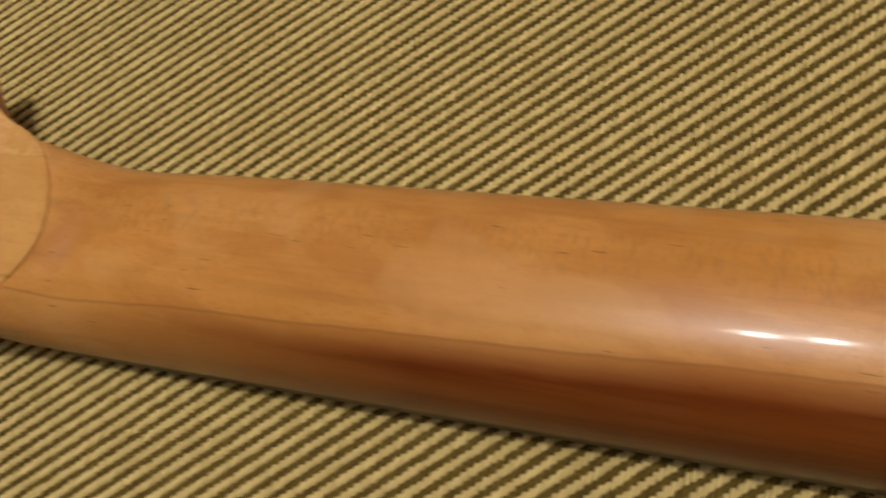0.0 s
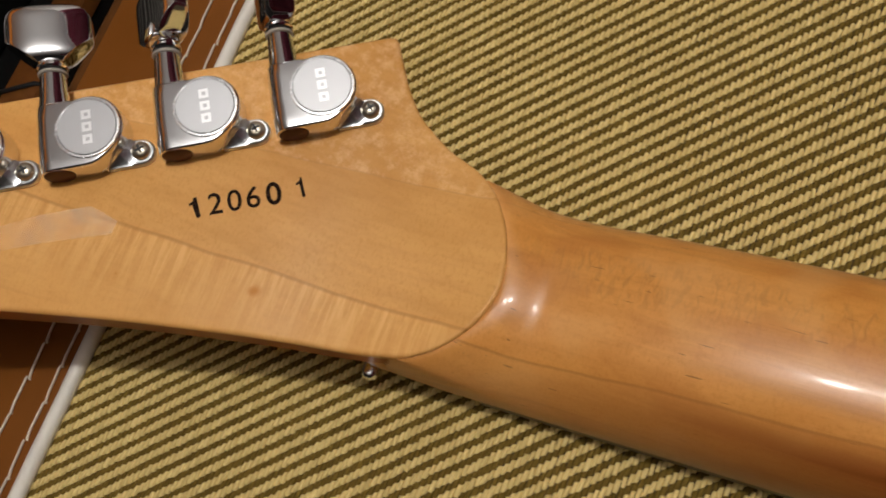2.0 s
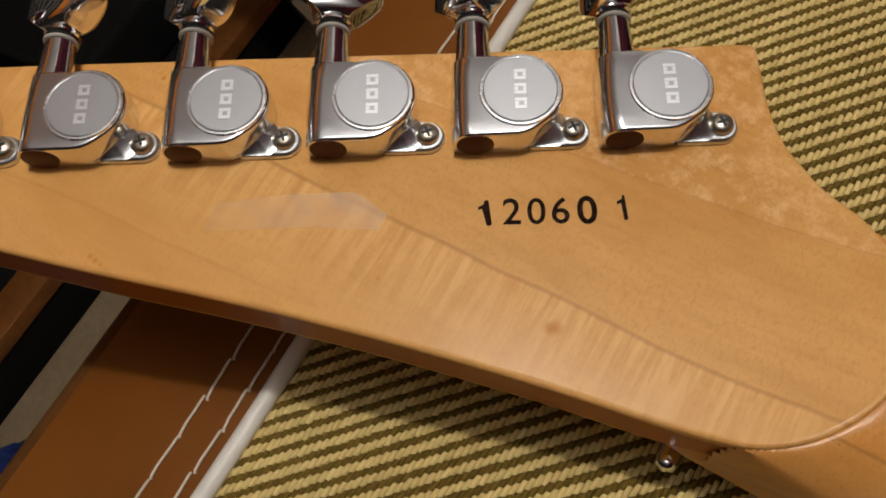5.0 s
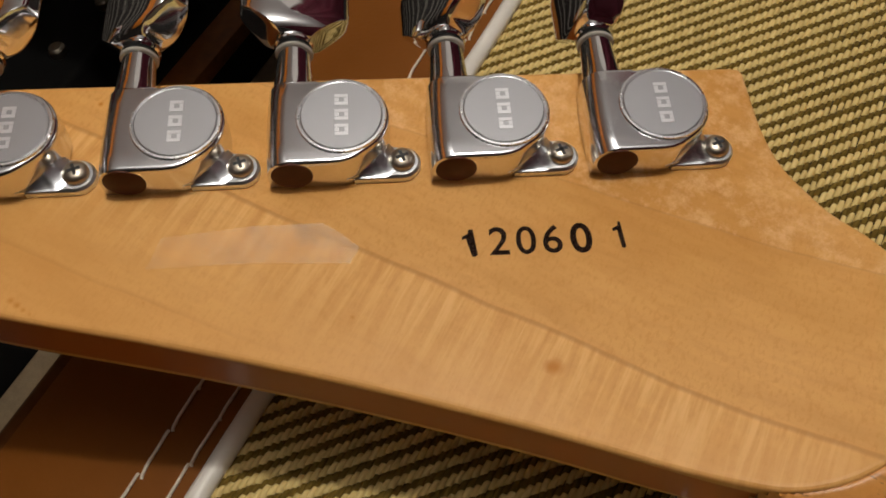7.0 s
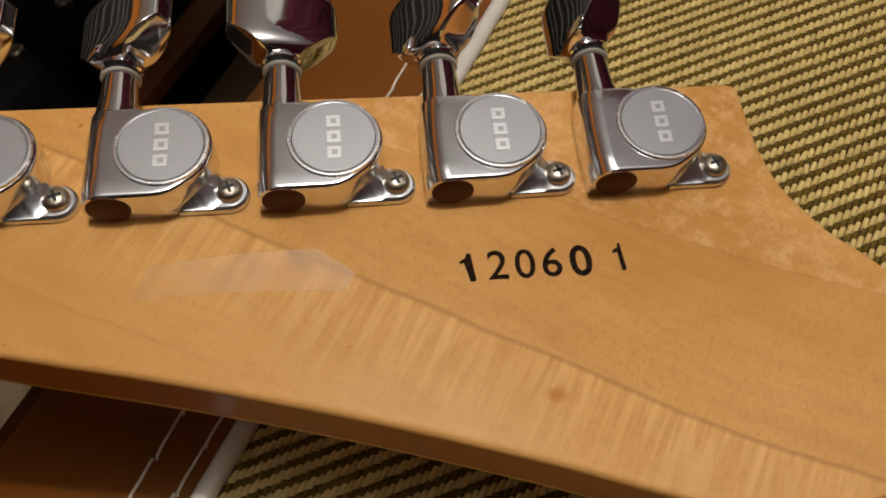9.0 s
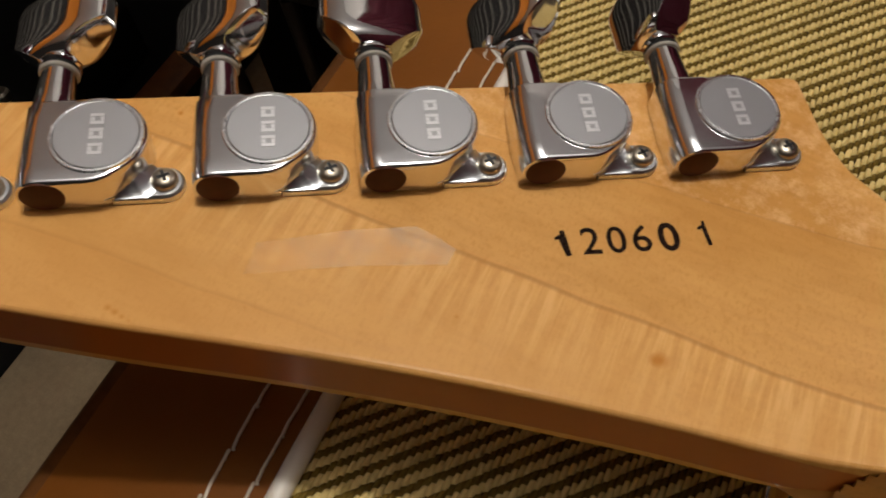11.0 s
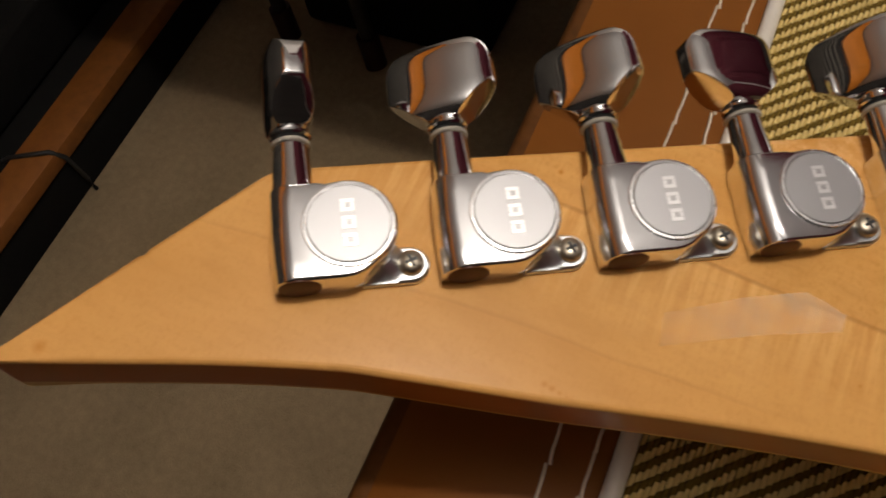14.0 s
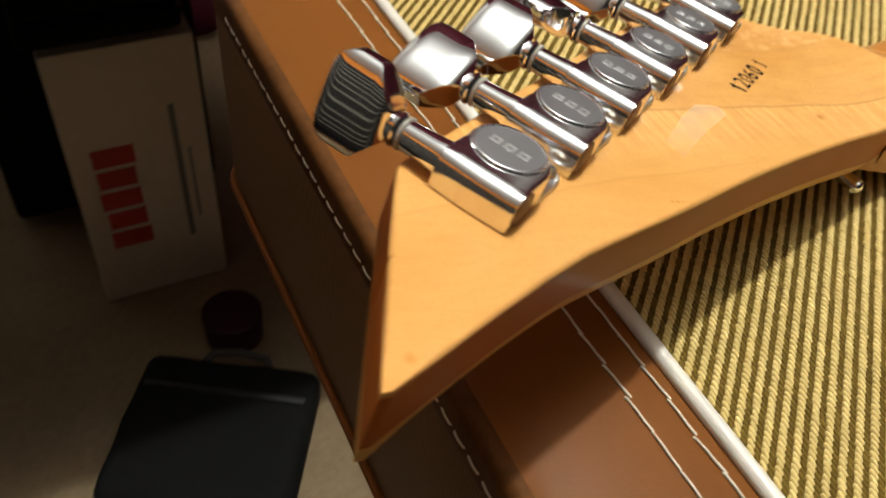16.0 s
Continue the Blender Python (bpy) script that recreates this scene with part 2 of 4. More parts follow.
def chrome(name, colour=(0.86, 0.86, 0.87), rough=0.045, smudge=0.05):
    m, nt, b = material(name)
    wide = noise_tex(nt, coords(nt), 260, 4)
    put(nt, b, Base_Color=colour, Metallic=1.0, Roughness=ramp(nt, wide, grey(rough, rough + smudge, 0.42, 0.8)))
    return m


def leather():
    m, nt, b = material("brown_leather")
    vec = coords(nt)
    pores = node(nt, "ShaderNodeTexVoronoi", Scale=900)
    nt.links.new(vec, pores.inputs["Vector"])
    wide = noise_tex(nt, vec, 24, 4)
    fine = noise_tex(nt, vec, 700, 4)
    put(nt, b, Base_Color=ramp(nt, wide, [(0.3, (0.165, 0.053, 0.0070)), (0.7, (0.210, 0.070, 0.0100))]), Roughness=ramp(nt, wide, grey(0.46, 0.58, 0.3, 0.7)), Specular_IOR_Level=0.14)
    bump(nt, b, mix(nt, 0.5, pores.outputs["Distance"], fine), 0.18, 0.0003)
    return m


def side_cloth():
    m, nt, b = material("brown_ribbed_vinyl")
    vec = coords(nt)
    w = node(nt, "ShaderNodeTexWave", Scale=260, Distortion=1.0, Detail=2)
    w.bands_direction = "Y"
    nt.links.new(vec, w.inputs["Vector"])
    wide = noise_tex(nt, vec, 30, 4)
    put(nt, b, Base_Color=mix(nt, w.outputs["Fac"], ramp(nt, wide, [(0.3, (0.09, 0.040, 0.010)), (0.7, (0.125, 0.056, 0.015))]), (0.20, 0.10, 0.032)), Roughness=0.6)
    bump(nt, b, w.outputs["Fac"], 0.5, 0.0005)
    return m


def yarn(name, low, high):
    m, nt, b = material(name)
    geo = nt.nodes.new("ShaderNodeNewGeometry")
    wide = noise_tex(nt, coords(nt), 28, 4)
    fibre = noise_tex(nt, coords(nt, (2600, 500, 1000)), 1.0, 3)
    f = maths(nt, "ADD", maths(nt, "MULTIPLY", geo.outputs["Random Per Island"], 0.45), maths(nt, "MULTIPLY", wide, 0.55))
    col = mix(nt, 0.35, ramp(nt, f, [(0.2, low), (0.8, high)]), ramp(nt, fibre, [(0.3, low), (0.7, high)]))
    put(nt, b, Base_Color=col, Roughness=0.8, Specular_IOR_Level=0.15)
    bump(nt, b, fibre, 0.4, 0.0002)
    return m


def carpet_mat():
    m, nt, b = material("grey_beige_carpet")
    vec = coords(nt)
    tuft = noise_tex(nt, vec, 420, 4, 0.7)
    mid = noise_tex(nt, vec, 90, 5, 0.6)
    wide = noise_tex(nt, vec, 9, 4)
    col = ramp(nt, mix(nt, 0.5, tuft, mid), [(0.34, (0.28, 0.196, 0.108)), (0.66, (0.49, 0.355, 0.205))])
    col = mix(nt, 0.35, col, ramp(nt, wide, [(0.35, (0.28, 0.204, 0.115)), (0.65, (0.46, 0.336, 0.196))]))
    put(nt, b, Base_Color=col, Roughness=0.95)
    bump(nt, b, tuft, 0.7, 0.004)
    return m


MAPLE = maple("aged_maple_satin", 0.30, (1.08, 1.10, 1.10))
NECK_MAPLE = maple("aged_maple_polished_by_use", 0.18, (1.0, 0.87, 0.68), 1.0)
CHROME = chrome("polished_chrome")
SATIN = chrome("satin_chrome_cap", (0.465, 0.465, 0.48), 0.40, 0.05)
HOUSING = chrome("chrome_worn_by_handling", (0.80, 0.80, 0.82), 0.15, 0.05)
RIM_METAL = chrome("bright_cap_rim", (0.92, 0.92, 0.93), 0.26, 0.05)
EAR_METAL = chrome("dull_chrome_ear", (0.72, 0.74, 0.77), 0.30, 0.08)
STEEL = chrome("steel_screw", (0.52, 0.46, 0.37), 0.34, 0.12)
MARKING = chrome("bright_raised_metal", (0.80, 0.80, 0.81), 0.40, 0.1)
LEATHER = leather()
RIM_LEATHER = plain("dark_rim_leather", (0.100, 0.037, 0.0085), 0.6, 0, 0.25, 300, 0.0003)
RIM_LEATHER.node_tree.nodes["Principled BSDF"].inputs["Specular IOR Level"].default_value = 0.12
SIDE = side_cloth()
PIPING = plain("ivory_vinyl_piping", (0.74, 0.70, 0.63), 0.35, 0, 0.06, 200)
THREAD = plain("off_white_waxed_thread", (0.66, 0.58, 0.46), 0.6, 0, 0.15, 900, 0.0003)
LIGHT_YARN = yarn("straw_tweed_yarn", (0.60, 0.445, 0.165), (0.84, 0.66, 0.285))
DARK_YARN = yarn("brown_tweed_yarn", (0.105, 0.064, 0.010), (0.200, 0.128, 0.022))
TWEED_BASE = plain("dark_tweed_ground", (0.050, 0.030, 0.008), 0.8, 0, 0.2, 600)
CARPET = carpet_mat()
WALL = plain("off_white_wall_paint", (0.62, 0.59, 0.56), 0.85, 0, 0.03, 30, 0.0004)
BATTEN = plain("dull_beige_batten_paint", (0.27, 0.25, 0.21), 0.7, 0, 0.1, 60)
DARK_WALL = plain("dark_brown_wall", (0.022, 0.018, 0.016), 0.8, 0, 0.2, 30)
RED_WALL = plain("burgundy_curtain_cloth", (0.12, 0.009, 0.024), 0.8, 0, 0.1, 30)
CEILING = plain("white_ceiling_paint", (0.80, 0.79, 0.79), 0.9, 0, 0.02, 30, 0.0004)
INK = plain("black_stamp_ink", (0.022, 0.010, 0.006), 0.9, 0, 0.3, 900)
def worn_ink(m):
    nt = m.node_tree
    wide = noise_tex(nt, coords(nt), 1500, 3, 0.6)
    put(nt, nt.nodes["Principled BSDF"], Alpha=ramp(nt, wide, grey(0.66, 0.97, 0.36, 0.56)))


worn_ink(INK)
INK.node_tree.nodes["Principled BSDF"].inputs["Specular IOR Level"].default_value = 0.15
PLUG = plain("brown_end_plug", (0.080, 0.022, 0.009), 0.42, 0, 0.2, 500)
PLUG.node_tree.nodes["Principled BSDF"].inputs["Specular IOR Level"].default_value = 0.15
WASHER = plain("milky_nylon_washer", (0.40, 0.37, 0.32), 0.4, 0, 0.05, 500)
RUBBER = plain("black_o_ring", (0.02, 0.02, 0.02), 0.5, 0, 0.1, 500)
BONE = plain("ivory_nut", (0.70, 0.63, 0.50), 0.4, 0, 0.08, 300)
ROSEWOOD = plain("dark_rosewood", (0.06, 0.028, 0.014), 0.5, 0, 0.35, 300)
BLACK_CLOTH = plain("black_nylon_cloth", (0.011, 0.0107, 0.0103), 0.9, 0, 0.3, 500, 0.0006)
BLACK_CLOTH.node_tree.nodes["Principled BSDF"].inputs["Specular IOR Level"].default_value = 0.1
BLACK_PAINT = plain("black_painted_wood", (0.012, 0.011, 0.010), 0.5, 0, 0.3, 120)
ORANGE_WOOD = plain("orange_stained_wood", (0.74, 0.235, 0.020), 0.45, 0, 0.2, 60)
CARD = plain("white_cardboard", (0.76, 0.64, 0.50), 0.75, 0, 0.06, 60)
RED_INK = plain("red_print", (0.55, 0.05, 0.02), 0.6, 0, 0.1, 200)
GREY_INK = plain("grey_print", (0.20, 0.19, 0.17), 0.6, 0, 0.1, 200)
BLUE_CLOTH = plain("blue_nylon_cloth", (0.010, 0.03, 0.16), 0.6, 0, 0.25, 120, 0.001)
GREY_CLOTH = plain("grey_webbing", (0.09, 0.085, 0.08), 0.8, 0, 0.2, 400)
LEG_PAINT = plain("dark_grey_leg_paint", (0.03, 0.026, 0.024), 0.6, 0, 0.2, 200)
RAIL_WOOD = plain("dark_orange_stained_wood", (0.26, 0.088, 0.016), 0.5, 0, 0.25, 60)
RED_PLASTIC = plain("dull_red_plastic", (0.035, 0.008, 0.006), 0.5, 0, 0.2, 200)

def residue():
    m, nt, b = material("dull_sticker_residue")
    wide = noise_tex(nt, coords(nt), 170, 5)
    sep = nt.nodes.new("ShaderNodeSeparateXYZ")
    nt.links.new(coords(nt), sep.inputs[0])
    fade = ramp_edge(nt, maths(nt, "ADD", sep.outputs["X"], maths(nt, "MULTIPLY", maths(nt, "SUBTRACT", wide, 0.5), 0.02)), -0.052, 1, 0.030)
    strength = maths(nt, "ADD", maths(nt, "MULTIPLY", fade, 0.19), 0.05)
    put(nt, b, Base_Color=(1.0, 0.82, 0.56), Roughness=0.8, Specular_IOR_Level=0.1, Alpha=maths(nt, "MULTIPLY", strength, ramp(nt, wide, grey(0.7, 1.25, 0.35, 0.65))))
    return m


RESIDUE = residue()


# ---- builders ----
def thing(name, label, category, group="", kind="", place=(0, 0, 0)):
    ob = new(name)
    ob.location = place
    ob.empty_display_size = 0.01
    return tagged(ob, label, category, group, kind)


def finish(bm, angle=35):
    bmesh.ops.recalc_face_normals(bm, faces=bm.faces[:])
    me = bpy.data.meshes.new("mesh")
    bm.to_mesh(me)
    bm.free()
    me.polygons.foreach_set("use_smooth", [True] * len(me.polygons))
    me.set_sharp_from_angle(angle=radians(angle))
    return me


def part(name, bm, mat, parent=None, label="", angle=35):
    me = finish(bm, angle) if isinstance(bm, bmesh.types.BMesh) else bm
    me.name = name
    if mat and not me.materials:
        me.materials.append(mat)
    ob = new(name, me)
    if parent:
        ob.parent = parent
    return tagged(ob, label)


def box(lo, hi, bevel=0.0, seg=2):
    bm = bmesh.new()
    bmesh.ops.create_cube(bm, size=1)
    for v in bm.verts:
        v.co = Vector([lo[i] + (v.co[i] + 0.5) * (hi[i] - lo[i]) for i in range(3)])
    if bevel:
        bmesh.ops.bevel(bm, geom=bm.edges[:], offset=bevel, segments=seg, profile=0.5, affect="EDGES")
    return bm


def lathe(profile, seg=32, m=Matrix()):
    """Round body about the local z axis; profile: rows of (radius, height)."""
    bm = bmesh.new()
    rings = [[bm.verts.new(m @ Vector((r * math.cos(2 * math.pi * k / seg), r * math.sin(2 * math.pi * k / seg), h))) for k in range(seg)] for r, h in profile]
    loft(bm, rings)
    return bm


def loft(bm, rings, caps=True):
    n = len(rings[0])
    for a, b in zip(rings, rings[1:]):
        for k in range(n):
            bm.faces.new((a[k], a[(k + 1) % n], b[(k + 1) % n], b[k]))
    if caps:
        bm.faces.new(rings[0][::-1])
        bm.faces.new(rings[-1])


def spline(points, steps=6, closed=False):
    """Catmull-Rom through 2D points."""
    out, n = [], len(points)
    pts = [Vector(p) for p in points]
    for i in range(n if closed else n - 1):
        get = (lambda k: pts[k % n]) if closed else (lambda k: pts[max(0, min(n - 1, k))])
        p0, p1, p2, p3 = get(i - 1), get(i), get(i + 1), get(i + 2)
        for s in range(steps):
            t = s / steps
            out.append(0.5 * (2 * p1 + (p2 - p0) * t + (2 * p0 - 5 * p1 + 4 * p2 - p3) * t * t + (3 * p1 - p0 - 3 * p2 + p3) * t ** 3))
    if not closed:
        out.append(pts[-1])
    return out


def inset(loop, d):
    """A closed 2D loop (anticlockwise) moved inwards by d."""
    n, out = len(loop), []
    for i in range(n):
        a, b, c = loop[i - 1], loop[i], loop[(i + 1) % n]
        u, v = (b - a).normalized(), (c - b).normalized()
        nrm = Vector((-(u.y + v.y), u.x + v.x))
        nrm = nrm.normalized() if nrm.length > 1e-6 else Vector((-u.y, u.x))
        k = max(0.5, nrm.dot(Vector((-u.y, u.x))))
        room_for = min(1.0, ((a - b).length + (c - b).length) / max(1e-9, 1.2 * d)) if k < 0.8 else 1.0
        out.append(b + nrm * d * room_for / k)
    return out


def slab(loop, levels, m=Matrix()):
    """Solid over a plan loop; levels: rows of (inset, height)."""
    bm = bmesh.new()
    rings = [[bm.verts.new(m @ Vector((p.x, p.y, h))) for p in inset(loop, d)] for d, h in levels]
    loft(bm, rings)
    return bm


def tube(points, radius, seg=8):
    bm = bmesh.new()
    rings = []
    for i, p in enumerate(points):
        p = Vector(p)
        d = (Vector(points[min(i + 1, len(points) - 1)]) - Vector(points[max(i - 1, 0)])).normalized()
        a = d.cross(Vector((0, 0, 1)))
        a = a.normalized() if a.length > 1e-5 else Vector((1, 0, 0))
        b = d.cross(a)
        rings.append([bm.verts.new(p + radius * (math.cos(2 * math.pi * k / seg) * a + math.sin(2 * math.pi * k / seg) * b)) for k in range(seg)])
    loft(bm, rings)
    return bm


# ---- room ----
def room():
    def setting(name, lo, hi, mat, label, cat):
        tagged(part(name, box(lo, hi), mat), label, cat, kind="structure")
    x0, x1, y0, y1 = -1.5, 1.75, -1.7, 1.40
    setting("floor", (x0, y0, FLOOR - 0.1), (x1, y1, FLOOR), CARPET, "grey-beige short-pile carpet on the floor", "floor")
    setting("ceiling", (x0, y0, CEIL), (x1, y1, CEIL + 0.1), CEILING, "plain white painted ceiling", "ceiling")
    setting("wall_west", (x0 - 0.1, y0, FLOOR - 0.1), (x0, y1, CEIL + 0.1), DARK_WALL, "dark brown wall with thin pale level battens", "wall")
    setting("trim", (x0, y0 + 0.002, CEIL - 0.57), (x0 + 0.03, y1 - 0.002, CEIL - 0.07), ORANGE_WOOD, "orange wooden rail along the wall top", "trim")
    wall = bpy.data.objects["wall_west"]
    for k in range(11):
        z = FLOOR + 0.30 + 0.145 * k
        part("batten", box((x0 + 0.001, y0 + 0.004, z), (x0 + 0.020, y1 - 0.004, z + 0.030), 0.002, 1), BATTEN, wall)
    setting("wall_east", (x1, y0, FLOOR - 0.1), (x1 + 0.1, y1, CEIL + 0.1), WALL, "plain off-white painted wall", "wall")
    setting("wall_south", (x0 - 0.1, y0 - 0.1, FLOOR - 0.1), (x1 + 0.1, y0, CEIL + 0.1), DARK_WALL, "plain dark brown wall", "wall")
    setting("wall_north", (x0 - 0.1, y1, FLOOR - 0.1), (x1 + 0.1, y1 + 0.1, CEIL + 0.1), WALL, "plain off-white painted wall", "wall")


room()


def curtain(start, end, label):
    """Long pleated curtain hung between two places on the plan, along a wall."""
    a, b = Vector(start), Vector(end)
    along = (b - a).normalized()
    out = Vector((-along.y, along.x))
    length = (b - a).length
    n = int(length / 0.0215)
    bm = bmesh.new()
    rows = []
    for k in range(n + 1):
        p = a + along * length * k / n
        off = 0.03 * math.sin(k * 0.55) + 0.012 * math.sin(k * 1.31)
        rows.append([bm.verts.new((p.x + out.x * w, p.y + out.y * w, h)) for h in (FLOOR + 0.02, 0.0, 0.8, CEIL - 0.06) for w in (off + 0.006 * math.sin(k * 0.2 + 3 * h),)])
    for c, d in zip(rows, rows[1:]):
        for i in range(3):
            bm.faces.new((c[i], d[i], d[i + 1], c[i + 1]))
    bmesh.ops.solidify(bm, geom=bm.faces[:], thickness=0.004)
    hanging = thing("curtain", label, "curtain", group="curtains round the corner")
    part("cloth", bm, RED_WALL, hanging, "", 60)
    part("rail", tube([(a.x, a.y, CEIL - 0.05), (b.x, b.y, CEIL - 0.05)], 0.012), CHROME, hanging)


curtain((1.69, -1.60), (1.69, 1.25), "long burgundy pleated curtain before the off-white wall")
curtain((1.60, 1.34), (0.05, 1.34), "burgundy pleated curtain hanging beside the corner")


def ceiling_lamp():
    lamp = thing("ceiling_lamp", "two-bulb ceiling lamp throwing warm light", "lamp", place=(LAMP[0], LAMP[1], CEIL))
    drop = CEIL - LAMP[2]
    part("ceiling_rose", lathe([(0.0005, 0), (0.06, 0), (0.055, -0.02), (0.0005, -0.024)], 32), CEILING, lamp)
    part("rod", lathe([(0.0005, -0.02), (0.007, -0.02), (0.007, -drop + 0.085), (0.0005, -drop + 0.085)], 16), CHROME, lamp)
    for dx, dy in ((-0.06, 0.0), (0.06, 0.03)):
        part("arm", tube([(0, 0, -drop + 0.095), (dx * 0.7, dy * 0.7, -drop + 0.10), (dx, dy, -drop + 0.085)], 0.006), CHROME, lamp)
        part("socket", lathe([(0.0005, -drop + 0.09), (0.017, -drop + 0.088), (0.016, -drop + 0.055), (0.0005, -drop + 0.054)], 20, Matrix.Translation((dx, dy, 0))), CEILING, lamp)


ceiling_lamp()

# ---- guitar case ----
CX0, CX1, CY0, CY1, CZ0 = -0.1167, 0.95, -0.205, 0.150, -0.108
PIPE_X = -0.0676


def case_plan(grow=0.0, r=0.016):
    pts = []
    for cx, cy, a0 in ((CX1 - r, CY1 - r, 0), (CX0 + r, CY1 - r, 90), (CX0 + r, CY0 + r, 180), (CX1 - r, CY0 + r, 270)):
        for k in range(7):
            a = radians(a0 + 15 * k)
            pts.append(Vector((cx + (r + grow) * math.cos(a), cy + (r + grow) * math.sin(a))))
    return pts


case = thing("guitar_case", "tweed guitar case with brown leather band and ivory piping", "guitar case", place=(0, 0, CZ0))
CASE_UP = Matrix.Translation((0, 0, -CZ0))


def case_part(name, bm, mat, label="", angle=35):
    if isinstance(bm, bmesh.types.BMesh):
        bmesh.ops.transform(bm, matrix=CASE_UP, verts=bm.verts[:])
    return part(name, bm, mat, case, label, angle)


def build_case():
    case_part("body", slab(case_plan(), [(0.004, CZ0), (0.0, CZ0 + 0.004), (0.0, -0.0062), (0.002, -0.0036), (0.004, -0.0028)]), SIDE, "dark brown ribbed vinyl side", 50)
    # leather band over the end, rolled over the rim
    loop = [Vector(p) for p in ((PIPE_X - 0.0012, CY0 + 0.002), (PIPE_X - 0.0012, CY1 - 0.002), (CX0 + 0.010, CY1 - 0.002), (CX0 + 0.004, CY1 - 0.006), (CX0 + 0.0028, CY1 - 0.016), (CX0 + 0.0028, CY0 + 0.016), (CX0 + 0.004, CY0 + 0.006), (CX0 + 0.010, CY0 + 0.002))]
    case_part("leather_band", slab(loop, [(0.0, -0.0032), (0.0, -0.0009), (0.0003, -0.0003), (0.0012, 0.0)]), LEATHER, "smooth brown leather band")
    # rolled binding along the rim, above the side
    prof = [(-0.0012, -0.0001), (0.0010, 0.0003), (0.0026, -0.0004), (0.0036, -0.0020), (0.0039, -0.0045), (0.0039, -0.0130), (0.0037, -0.0148), (0.0028, -0.0154), (0.0008, -0.0156)]
    bm = bmesh.new()
    plan = case_plan(-0.0031)
    n = len(plan)
    rings = []
    for i, p in enumerate(plan):
        t = (plan[(i + 1) % n] - plan[i - 1]).normalized()
        out = Vector((t.y, -t.x))
        rings.append([bm.verts.new((p.x + out.x * o, p.y + out.y * o, h)) for o, h in prof])
    for i in range(n):
        a, b = rings[i], rings[(i + 1) % n]
        for k in range(len(prof) - 1):
            bm.faces.new((a[k], a[k + 1], b[k + 1], b[k]))
    case_part("rim_binding", bm, RIM_LEATHER, "dark brown stitched leather rim binding", 60)
    # foot seam
    case_part("base_welt", tube([(p.x, p.y, CZ0 + 0.005) for p in case_plan(0.0012)] + [(case_plan(0.0012)[0].x, case_plan(0.0012)[0].y, CZ0 + 0.005)], 0.0016), LEATHER)
    # tweed ground
    case_part("tweed_ground", box((PIPE_X + 0.0005, CY0 + 0.004, -0.0032), (CX1 - 0.004, CY1 - 0.004, -0.0012)), TWEED_BASE)
    # piping cord
    case_part("piping", tube([(PIPE_X, CY0 + 0.003 + k * (CY1 - CY0 - 0.006) / 40, 0.0006 + 0.0001 * math.sin(k * 1.7)) for k in range(41)], 0.0021, 12), PIPING, "ivory vinyl piping cord", 70)
    # stitching: alike pieces on one mesh
    run = 0.0099
    stitch = finish(tube([(0.0003, -0.0051, 0.0), (0.0001, -0.0045, 0.0003), (-0.0001, -0.002, 0.0004), (0, 0.001, 0.0004), (-0.0001, 0.0043, 0.0003), (-0.0002, 0.0050, 0.0)], 0.00036, 6), 80)
    side = finish(tube([(-0.0004, -0.0028, 0), (0.0004, -0.0022, 0), (0.0006, 0, 0), (0.0004, 0.0022, 0), (-0.0004, 0.0028, 0)], 0.00030, 6), 80)
    for me in (stitch, side):
        me.materials.append(THREAD)
    rng = random.Random(4)
    for row, (sx, off) in enumerate(((-0.0732, 0.0), (-0.0813, 0.004))):
        for k in range(int((CY1 - CY0 - 0.01) / run)):
            ob = part("stitch", stitch, None, case)
            ob.matrix_basis = Matrix.Translation((sx + rng.uniform(-0.0002, 0.0002), CY0 + 0.007 + off + k * run + rng.uniform(-0.0004, 0.0004), -CZ0)) @ pose(0, 0, 0, 0, 0, rng.uniform(-2, 4))
    for k in range(int((CY1 - CY0 - 0.05) / 0.0068)):
        ob = part("rim_stitch", side, None, case)
        ob.matrix_basis = Matrix.Translation((CX0 - 0.0006, CY0 + 0.026 + k * 0.0068, -CZ0 - 0.0092 + rng.uniform(-0.0002, 0.0002))) @ pose(0, 0, 0, 0, 180, rng.uniform(-3, 3))


build_case()


